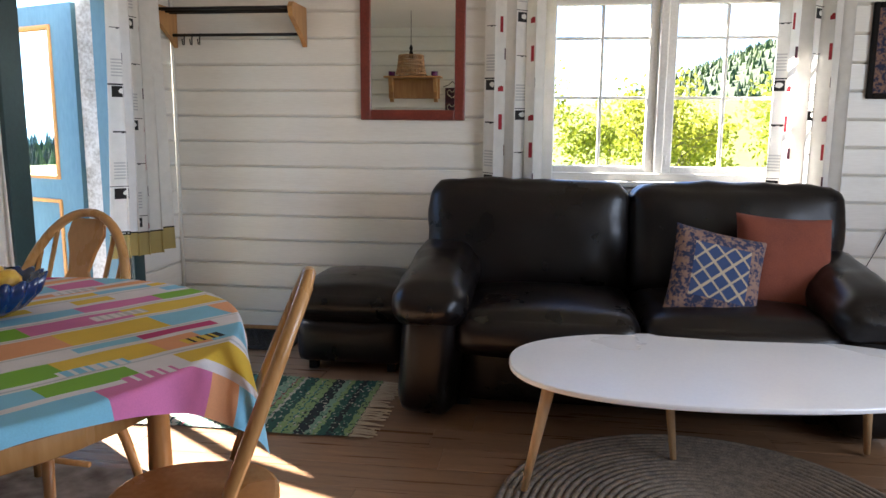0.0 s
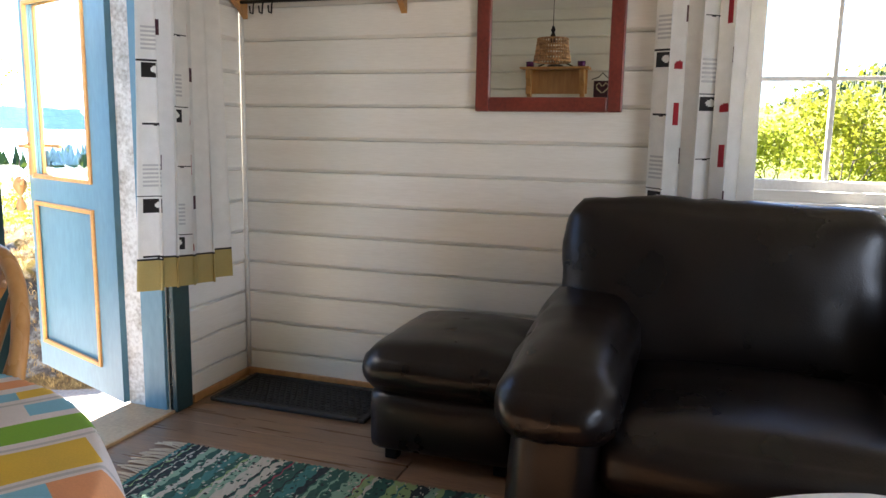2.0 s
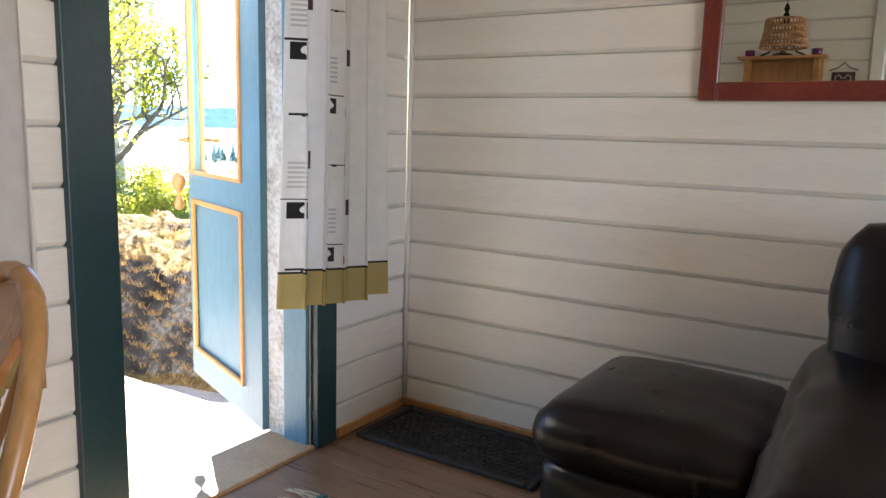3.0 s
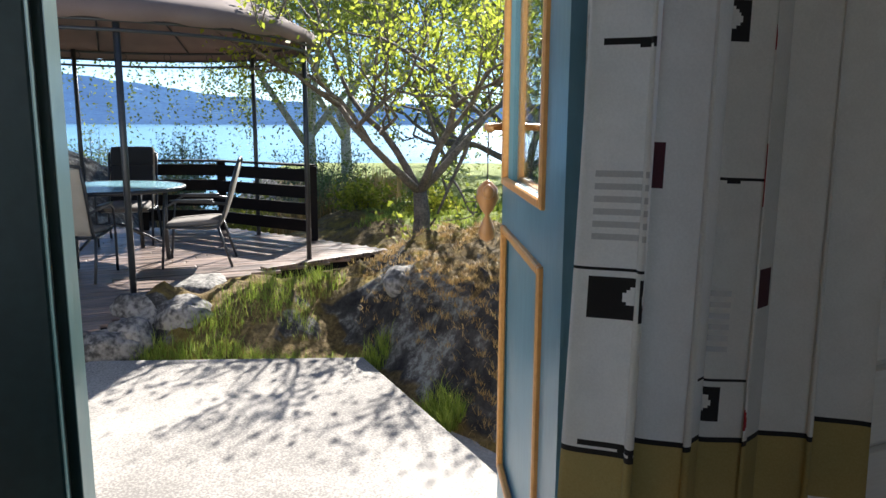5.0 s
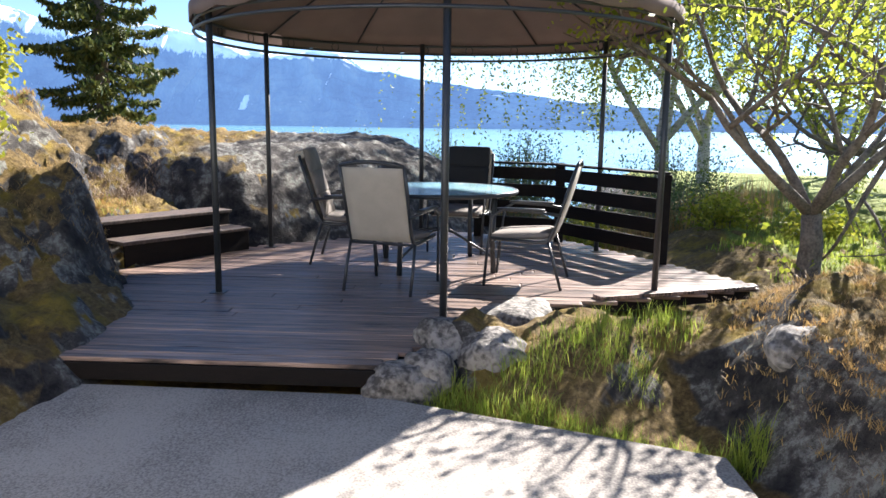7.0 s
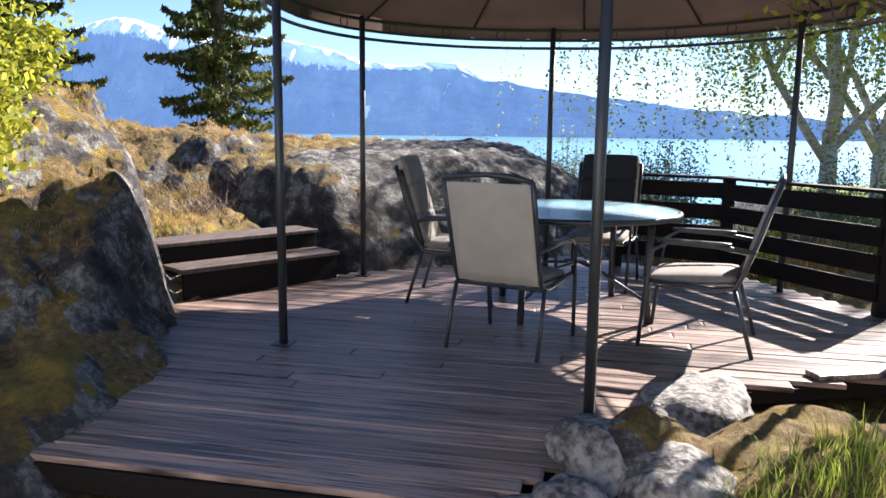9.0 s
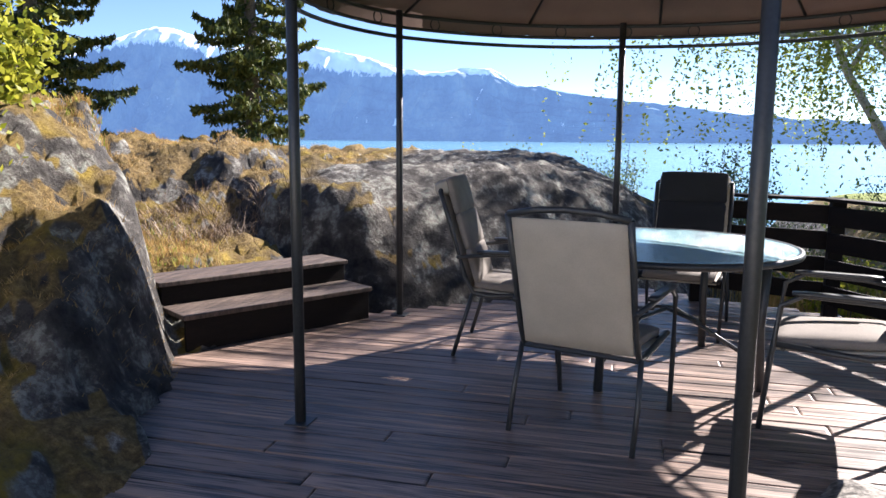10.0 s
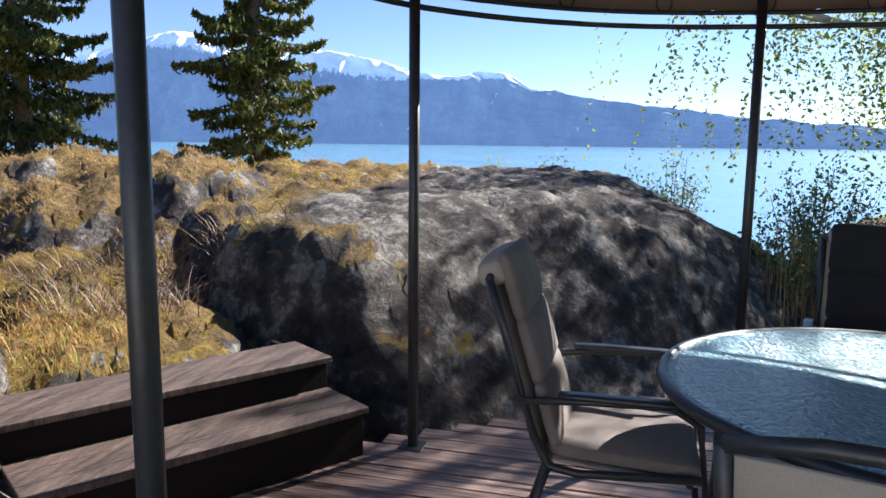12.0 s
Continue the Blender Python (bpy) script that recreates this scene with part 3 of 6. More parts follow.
for y in (2.22, 3.98):
    part("bracket", tube([(XW + 0.075, y, 2.085), (XW, y, 2.085)], 0.008, 6), M_WHITE, rod)

# wall mirror
mirror = thing("mirror", "wall mirror in a red-brown wooden frame", "mirror", (0, 0, 0))
mx0, mx1, mz0, mz1, mw = -0.885, -0.248, 1.365, 2.2, 0.062
bm = bmesh.new()
for lo, hi in (((mx0, 0, mz0), (mx0 + mw, 0.028, mz1)), ((mx1 - mw, 0, mz0), (mx1, 0.028, mz1)), ((mx0 + mw, 0, mz0), (mx1 - mw, 0.028, mz0 + mw)), ((mx0 + mw, 0, mz1 - mw), (mx1 - mw, 0.028, mz1))):
    box((lo[0], YN - 0.03, lo[2]), (hi[0], YN - 0.002, hi[2]), 0.006, 2, bm=bm)
part("frame", bm, M_MAHOG, mirror)
part("mirror_glass", box((mx0 + mw - 0.004, YN - 0.012, mz0 + mw - 0.004), (mx1 - mw + 0.004, YN - 0.006, mz1 - mw + 0.004)), M_MIRROR, mirror, "silvered mirror glass")

# hat rack in the corner
rack = thing("hat_rack", "pine hat rack with black metal rods and hooks", "hat rack", (0, 0, 0))
for x in (-2.085, -1.25):
    bm = bmesh.new()
    f = bm.faces.new([bm.verts.new((x, YN - yy, zz)) for yy, zz in ((0.003, 1.8), (0.05, 1.84), (0.25, 1.95), (0.27, 2.0), (0.24, 2.03), (0.003, 2.03))])
    r = bmesh.ops.extrude_face_region(bm, geom=[f])
    bmesh.ops.translate(bm, verts=[g for g in r["geom"] if isinstance(g, bmesh.types.BMVert)], vec=(0.028, 0, 0))
    part("bracket", bm, M_PINE, rack, "varnished pine bracket")
for yy, zz in ((0.24, 2.0), (0.19, 2.005), (0.14, 2.0), (0.09, 2.0), (0.06, 1.87)):
    part("rod", tube([(-2.07, YN - yy, zz), (-1.235, YN - yy, zz)], 0.009, 8), M_IRON, rack, "black metal rod", True)
for x in (-1.98, -1.93, -1.88):
    part("hook", tube([(x, YN - 0.06, 1.879), (x, YN - 0.072, 1.85), (x + 0.005, YN - 0.085, 1.81), (x + 0.01, YN - 0.115, 1.81), (x + 0.01, YN - 0.12, 1.84)], 0.004, 6), M_IRON, rack, "black metal hook", True)

# framed picture at the far side of the window
pic = thing("picture", "small picture in a dark frame on the boarded wall", "picture")
part("frame", frame_bars(2.0, 2.35, 1.5, 2.02, 0.03, YN - 0.028, YN - 0.002), M_STAIN, pic)
part("print", box((2.028, YN - 0.014, 1.528), (2.322, YN - 0.006, 1.992)), M_CUSHD, pic, "dark green and rust coloured print")

wire = thing("cable", "thin black cable hanging down the boarded wall", "cable")
part("lead", tube([(2.33, YN - 0.012, 1.50), (2.31, YN - 0.012, 1.2), (2.26, YN - 0.012, 0.95), (2.16, YN - 0.012, 0.70), (2.08, YN - 0.012, 0.52), (2.05, YN - 0.02, 0.25), (2.05, YN - 0.03, 0.01)], 0.004, 6), M_IRON, wire, "", True)

# things on the partition, seen in the mirror
shelf = thing("wall_shelf", "varnished pine wall shelf with two scrolled brackets", "shelf", (-1.23, 0.34, 1.62))
part("top", box((-0.32, 0, 0.25), (0.32, 0.17, 0.27), 0.006), M_PINE, shelf)
part("back", box((-0.29, 0, 0.03), (0.29, 0.018, 0.25), 0.004), M_PINE, shelf)
for x in (-0.25, 0.25):
    bm = bmesh.new()
    f = bm.faces.new([bm.verts.new((x - 0.02, yy, zz)) for yy, zz in ((0, 0.25), (0.14, 0.25), (0.12, 0.17), (0.06, 0.1), (0.07, 0.03), (0.03, -0.01), (0, 0.0))])
    r = bmesh.ops.extrude_face_region(bm, geom=[f])
    bmesh.ops.translate(bm, verts=[g for g in r["geom"] if isinstance(g, bmesh.types.BMVert)], vec=(0.04, 0, 0))
    part("bracket", bm, M_PINE, shelf)
for x in (-1.47, -0.99):
    cup = thing("candle_holder", "purple glass candle holder on the wall shelf", "candle holder", (x, 0.42, 1.891), group="candle holders on the shelf")
    part("cup", lathe([(0.025, 0), (0.036, 0.01), (0.038, 0.05), (0.03, 0.05), (0.026, 0.02)], 16), M_PURPLE, cup, "", True)
ca = thing("candelabra", "black wrought iron candelabra on the wall shelf", "candle holder", (-1.23, 0.43, 1.891))
part("foot", lathe([(0.08, 0), (0.07, 0.015), (0.02, 0.03), (0.012, 0.06)], 16), M_IRON, ca)
for s in (-1, 1):
    part("arm", tube([(0, 0, 0.05), (s * 0.06, 0, 0.09), (s * 0.1, 0, 0.03), (s * 0.16, 0, 0.006)], 0.008, 6), M_IRON, ca)
hang = thing("wall_hanging", "small dark woven wall hanging on an iron bracket", "wall hanging", (-0.80, 0.345, 1.45))
part("cloth", box((-0.08, 0, 0), (0.08, 0.008, 0.32), 0.002), M_PLUM, hang)
for i in range(2):
    for s in (-1, 1):
        part("ornament", tube([(s * 0.005, 0.012, 0.05 + i * 0.16), (s * 0.05, 0.012, 0.09 + i * 0.16), (s * 0.055, 0.012, 0.12 + i * 0.16), (s * 0.03, 0.012, 0.14 + i * 0.16), (s * 0.005, 0.012, 0.11 + i * 0.16)], 0.006, 5), M_CUSHL, hang)
part("bracket", tube([(-0.1, 0.012, 0.33), (-0.04, 0.012, 0.35), (0, 0.012, 0.39), (0.04, 0.012, 0.35), (0.1, 0.012, 0.33)], 0.005, 6), M_IRON, hang)
lamp = thing("pendant_lamp", "pendant lamp with a woven cane shade over the dining table", "lamp", (-1.05, 1.55, 0))
bm = bmesh.new()
bars = 36
for k in range(bars):
    a = 2 * math.pi * k / bars
    tube([(0.14 * math.cos(a), 0.14 * math.sin(a), 1.83), (0.125 * math.cos(a), 0.125 * math.sin(a), 1.91), (0.115 * math.cos(a), 0.115 * math.sin(a), 2.0)], 0.006, 4, bm)
part("shade", bm, M_BASKET, lamp, "woven cane shade")
for z, r in ((1.832, 0.141), (1.87, 0.134), (1.91, 0.127), (1.955, 0.121), (2.0, 0.116)):
    part("hoop", tube([(r * math.cos(2 * math.pi * k / 32), r * math.sin(2 * math.pi * k / 32), z) for k in range(32)], 0.008, 5, closed=True), M_BASKET, lamp)
part("stem", lathe([(0.012, 1.98), (0.03, 1.99), (0.014, 2.01), (0.02, 2.03), (0.01, 2.05), (0.018, 2.07), (0.008, 2.1)], 12), M_STAIN, lamp)
part("cord", tube([(0, 0, 2.1), (0, 0, CZ)], 0.003, 6), M_IRON, lamp)

# ---- leather sofa and footstool ----
sofa = thing("sofa", "black-brown leather two-seat sofa with padded arms", "sofa", (0.68, 3.42, 0))
part("base", puff((1.78, 0.78, 0.30), 0.03, 6, m=Matrix.Translation((0, -0.02, 0.20))), M_LEATHER, sofa, "", True)
for i, x in enumerate((-0.415, 0.415)):
    o = part("seat_cushion", puff((0.83, 0.74, 0.2), 0.075, 16, (0, 0.035, 0.045), 0.008, i + 1, 7, Matrix.Translation((x, -0.20, 0.41))), M_LEATHER, sofa, "", True)
    o = part("back_cushion", puff((1.04, 0.26, 0.60), 0.075, 18, (0.01, 0.055, 0.02), 0.016, i + 4, 6, Matrix.Translation((x * 1.265, 0.24, 0.735)) @ Matrix.Rotation(radians(-10), 4, "X")), M_LEATHER, sofa, "creased leather back cushion", True)
for i, s in enumerate((-1, 1)):
    part("arm_side", puff((0.26, 0.92, 0.56), 0.07, 10, (0.02, 0.02, 0), 0.006, 8 + i, 5, Matrix.Translation((s * 0.94, -0.12, 0.30)) @ Matrix.Rotation(radians(s * -4), 4, "Y")), M_LEATHER, sofa, "", True)
    part("arm_pad", puff((0.34, 0.96, 0.2), 0.095, 16, (0.01, 0.02, 0.03), 0.012, 10 + i, 8, Matrix.Translation((s * 0.935, -0.15, 0.585)) @ Matrix.Rotation(radians(7), 4, "X")), M_LEATHER, sofa, "padded leather armrest", True)
part("back_panel", puff((1.9, 0.2, 0.7), 0.06, 8, m=Matrix.Translation((0, 0.40, 0.45))), M_LEATHER, sofa, "", True)
for x in (-0.8, 0.8):
    for yy in (-0.3, 0.35):
        part("foot", box((x - 0.03, yy - 0.03, 0), (x + 0.03, yy + 0.03, 0.06), 0.005), M_STAIN, sofa)
stool = thing("footstool", "black-brown leather footstool with a padded top", "footstool", (-0.78, 3.77, 0))
part("body", puff((0.60, 0.64, 0.26), 0.05, 10, (0.02, 0.02, 0), 0.004, 20, 6, Matrix.Translation((0, 0, 0.175))), M_LEATHER, stool, "", True)
part("pad", puff((0.66, 0.70, 0.17), 0.08, 18, (0.01, 0.01, 0.05), 0.006, 21, 9, Matrix.Translation((0, 0, 0.375))), M_LEATHER, stool, "padded leather top", True)
for x in (-0.22, 0.22):
    for yy in (-0.24, 0.24):
        part("foot", box((x - 0.025, yy - 0.025, 0), (x + 0.025, yy + 0.025, 0.06), 0.005), M_STAIN, stool)


def cushion(label, m, size, thick, materials, pick, n=40):
    """A scatter cushion: two pillowed faces, pinched at the seam."""
    verts, faces, idx = [], [], []
    for side in (1, -1):
        o = len(verts)
        for j in range(n + 1):
            for i in range(n + 1):
                u, v = 2 * i / n - 1, 2 * j / n - 1
                pin = 1 - 0.06 * (1 - u * u) * abs(v) ** 3
                pin2 = 1 - 0.06 * (1 - v * v) * abs(u) ** 3
                h = thick * max(0.0, (1 - u ** 4) * (1 - v ** 4)) ** 0.6
                h += 0.006 * noise.noise(Vector((u * 3, v * 3, side))) * (1 - u * u)
                verts.append((u * size / 2 * pin2, side * h / 2, v * size / 2 * pin))
        for j in range(n):
            for i in range(n):
                a = o + j * (n + 1) + i
                q = (a, a + 1, a + n + 2, a + n + 1)
                faces.append(q if side < 0 else q[::-1])
                idx.append(pick((i + 0.5) / n, (j + 0.5) / n))
    ob = new("cushion", mesh_of("cushion", verts, faces, materials, idx, True))
    ob.matrix_basis = m
    return tagged(ob, label, "cushion", "scatter cushions")


def lattice(u, v):
    if not (0.2 < u < 0.8 and 0.2 < v < 0.8):
        return 0
    a, b = (u + v) * 5, (u - v) * 5
    return 2 if (a % 1) < 0.16 or (b % 1) < 0.16 else 1


cushion("rust-orange corduroy cushion leaning on the sofa back", pose(1.36, 3.30, 0.70, -16, 4, 8), 0.46, 0.17, [M_RUST], lambda u, v: 0)
cushion("dark floral cushion with a blue lattice centre on the sofa", pose(1.02, 3.14, 0.665, -24, 12, 2), 0.42, 0.14, [M_CUSHD, M_CUSHB, M_LATTICE], lattice, 96)

# ---- coffee table on the round jute rug ----
rug = thing("jute_rug", "round braided jute rug on the floor under the coffee table", "rug", (0.83, 2.12, 0))
for i in range(26):
    r = 0.014 + i * 0.0285
    k = max(12, int(r * 90))
    bm = bmesh.new()
    rings = [[bm.verts.new(((r + dx) * math.cos(2 * math.pi * a / k), (r + dx) * math.sin(2 * math.pi * a / k), z + 0.0015 * (a % 2))) for a in range(k)] for dx, z in ((-0.013, 0.001), (-0.009, 0.009), (0, 0.012), (0.009, 0.009), (0.013, 0.001))]
    for p, q in zip(rings, rings[1:]):
        for a in range(k):
            bm.faces.new((p[a], p[(a + 1) % k], q[(a + 1) % k], q[a]))
    part("braid", bm, M_JUTE, rug, "", True)
ct = thing("coffee_table", "white oval coffee table on turned oak legs", "coffee table", (0.98, 2.47, 0), 4)
outline = []
for k in range(72):
    a = 2 * math.pi * k / 72
    c, s = math.cos(a), math.sin(a)
    outline.append((0.86 * math.copysign(abs(c) ** 0.95, c), (0.43 - 0.05 * c) * math.copysign(abs(s) ** 0.85, s)))
part("tabletop", prism(outline, 0.432, 0.452, 0.006), M_TOPWHITE, ct, "matt white tabletop")
for x, yy, fx, fy in ((-0.72, -0.19, -0.80, -0.17), (-0.22, 0.22, -0.19, 0.14), (0.68, -0.2, 0.76, -0.28), (0.55, 0.18, 0.62, 0.26)):
    part("leg", tube([(x, yy, 0.432), (fx, fy, 0.013)], 0.02, 12, ends=(0.024, 0.013)), M_OAKLEG, ct, "tapered oak leg", True)

# ---- rag rug and door mat ----
RX0, RX1, RY0, RY1 = -1.82, -0.56, 2.62, 3.33
rag = thing("rag_rug", "green and white striped rag rug with cream fringes", "rug", (0, 0, 0), )
nu, nv = 168, 64
random.seed(9)
strip, cur = [], 0
while len(strip) < nu:
    cur = random.choices(range(7), (5, 5, 5, 3, 2, 2, 1))[0]
    strip += [cur] * random.randint(1, 5)
verts, faces, idx = [], [], []
for j in range(nv + 1):
    for i in range(nu + 1):
        x = RX0 + (RX1 - RX0) * i / nu
        y = RY0 + (RY1 - RY0) * j / nv
        verts.append((x + 0.004 * math.sin(j * 0.9 + i), y + 0.008 * math.sin(x * 9), 0.008 + 0.003 * math.sin(i * 1.9) * math.sin(j * 1.3) + 0.002 * math.sin(x * 11)))
for j in range(nv):
    for i in range(nu):
        a = j * (nu + 1) + i
        faces.append((a, a + 1, a + nu + 2, a + nu + 1))
        c = strip[i]
        idx.append(c if random.random() > 0.22 else random.choice((0, 1, 3, 5, c)))
part("weave", mesh_of("weave", verts, faces, M_RAG, idx, True), None, rag)
for x, s in ((RX0, -1), (RX1, 1)):
    bm = bmesh.new()
    for k in range(44):
        y = RY0 + (RY1 - RY0) * (k + 0.5) / 44
        d = random.uniform(-0.03, 0.03)
        tube([(x - s * 0.005, y, 0.008), (x + s * 0.04, y + d * 0.4, 0.009), (x + s * random.uniform(0.08, 0.12), y + d, 0.005)], 0.0035, 4, bm)
    part("fringe", bm, M_CUSHL, rag, "cream knotted fringe")
mt = thing("door_mat", "black ribbed rubber shoe mat in the corner", "door mat", (0, 0, 0))
part("tray", frame_bars(-2.04, -1.24, 3.78, 4.17, 0.03, 0.0, 0.02), M_RUBBER, mt)
mt.children[0].data.transform(Matrix(((1, 0, 0, 0), (0, 0, 1, 0), (0, 1, 0, 0), (0, 0, 0, 1))))
part("sheet", box((-2.012, 3.808, 0.001), (-1.268, 4.142, 0.009)), M_RUBBER, mt)
bm = bmesh.new()
for i in range(24):
    for j in range(11):
        x, y = -1.995 + i * 0.031 + 0.015 * (j % 2), 3.825 + j * 0.03
        box((x - 0.008, y - 0.008, 0.009), (x + 0.008, y + 0.008, 0.014), bm=bm, m=None)
tagged(part("studs", bm, M_RUBBER, mt), kind="stuff")

# ---- dining table, cloth, bowl, chairs ----
TX, TY, TR = -1.24, 1.24, 0.74
dt = thing("dining_table", "round varnished beech dining table with turned legs", "table", (TX, TY, 0))
part("tabletop", lathe([(TR - 0.02, 0.712), (TR, 0.722), (TR, 0.742), (TR - 0.012, 0.75)], 64), M_BEECH, dt, "", True)
part("apron", lathe([(0.6, 0.62), (0.62, 0.63), (0.62, 0.712)], 48), M_BEECH, dt, "", True)
for x in (-0.38, 0.38):
    for y in (-0.38, 0.38):
        part("leg", lathe([(0.022, 0), (0.03, 0.08), (0.02, 0.12), (0.034, 0.3), (0.03, 0.5), (0.022, 0.54), (0.035, 0.56), (0.035, 0.64)], 16, at=(x, y, 0)), M_BEECH, dt, "turned leg", True)
carpet = thing("carpet", "grey and brown swirl-patterned carpet under the dining table", "rug")
part("woven_face", box((-2.0, 0.6, 0.001), (-0.72, 2.2, 0.008), 0.003), mat("swirl_carpet", (0.30, 0.27, 0.24), (0.10, 0.075, 0.06), 0.95, scale=7, fine=12, bump=0.4), carpet)

ang = radians(57)
ux, uy = Vector((math.cos(ang), math.sin(ang))), Vector((-math.sin(ang), math.cos(ang)))
HALF, n = 0.77, 180
palette = [M_TCW, M_TCG, M_PINK, M_LBLUE, M_YEL, M_ORA, M_MAG, M_GRN, M_BLU2, M_BLACKC]
rnd = random.Random(12)
patches = []
vv = -1.0
while vv < 1.0:
    h = rnd.choice((0.05, 0.08, 0.1, 0.13, 0.16))
    uu = -1.0
    while uu < 1.0:
        w = rnd.uniform(0.14, 0.4)
        c = rnd.choices((0, 2, 3, 4, 5, 6, 7, 8), (2.6, 3, 2.6, 1.6, 2, 2, 1.5, 1.4))[0]
        patches.append((uu, vv, w, h, c))
        uu += w
    vv += h
    patches.append((-1, vv, 2, 0.035, 0))
    patches.append((-1, vv + 0.012, 2, 0.008, 1))
    vv += 0.04
for k in range(26):
    patches.append((rnd.uniform(-0.9, 0.8), rnd.uniform(-0.9, 0.9), rnd.uniform(0.12, 0.22), 0.06, rnd.choice(((4, 9), (0, 3), (0, 1), (2, 0)))))


def print_at(u, v):
    c = 0
    for a, b, w, h, k in patches:
        if a <= u < a + w and b <= v < b + h:
            c = k if isinstance(k, int) else (k[1] if int((u - a) / 0.016) % 2 else k[0])
    return c


verts, faces, idx = [], [], []
for j in range(n + 1):
    for i in range(n + 1):
        u, v = (2 * i / n - 1) * HALF, (2 * j / n - 1) * HALF
        p = ux * u + uy * v
        r = p.length
        z = 0.7535
        if r > TR:
            d = r - TR
            a = math.atan2(p.y, p.x)
            rr = TR + 0.015 * (1 - math.exp(-d * 30)) + 0.03 * math.sin(a * 11) * min(1, d * 5) + 0.12 * d
            p, z = p * (rr / r), 0.7535 - d * 0.98
        verts.append((p.x, p.y, z + 0.0008 * math.sin(u * 31) * math.sin(v * 27)))
for j in range(n):
    for i in range(n):
        a = j * (n + 1) + i
        faces.append((a, a + 1, a + n + 2, a + n + 1))
        idx.append(print_at(2 * (i + 0.5) / n - 1, 2 * (j + 0.5) / n - 1))
tc = new("tablecloth", mesh_of("tablecloth", verts, faces, palette, idx, True))
tc.matrix_basis = Matrix.Translation((TX, TY, 0.0525))
dt.scale = (1, 1, 1.07)
tagged(tc, "square cotton tablecloth printed with bright patchwork stripes", "tablecloth")
bowl = thing("bowl", "fluted cobalt-blue glass bowl on the tablecloth", "bowl", (-1.24, 1.45, 0.81))
bm = bmesh.new()
rings = []
for r, z in ((0.06, 0.0), (0.1, 0.02), (0.135, 0.06), (0.15, 0.1), (0.142, 0.1), (0.125, 0.062), (0.09, 0.03), (0.0, 0.015)):
    rings.append([bm.verts.new((r * (1 + 0.045 * math.sin(20 * 2 * math.pi * k / 160) * (z > 0.03)) * math.cos(2 * math.pi * k / 160), r * (1 + 0.045 * math.sin(20 * 2 * math.pi * k / 160) * (z > 0.03)) * math.sin(2 * math.pi * k / 160), z + 0.006 * math.sin(20 * 2 * math.pi * k / 160) * (z > 0.09))) for k in range(160)])
for p, q in zip(rings, rings[1:]):
    for k in range(160):
        bm.faces.new((p[k], p[(k + 1) % 160], q[(k + 1) % 160], q[k]))
bm.faces.new(rings[0][::-1])
part("basin", bm, M_COBALT, bowl, "", True)
for i, (x, y) in enumerate(((0.05, 0.02), (-0.05, -0.03), (-0.02, 0.06))):
    fr = thing("fruit", "yellow fruit in the blue bowl", "fruit", (-1.24 + x, 1.45 + y, 0.853), group="fruit in the bowl")
    part("flesh", lathe([(0.003, 0.002), (0.025, 0.006), (0.041, 0.03), (0.04, 0.055), (0.025, 0.075), (0.006, 0.078)], 16), M_FRUIT, fr, "", True)
    part("stem", tube([(0, 0, 0.076), (0.003, 0, 0.088)], 0.002, 5), M_BARK, fr)


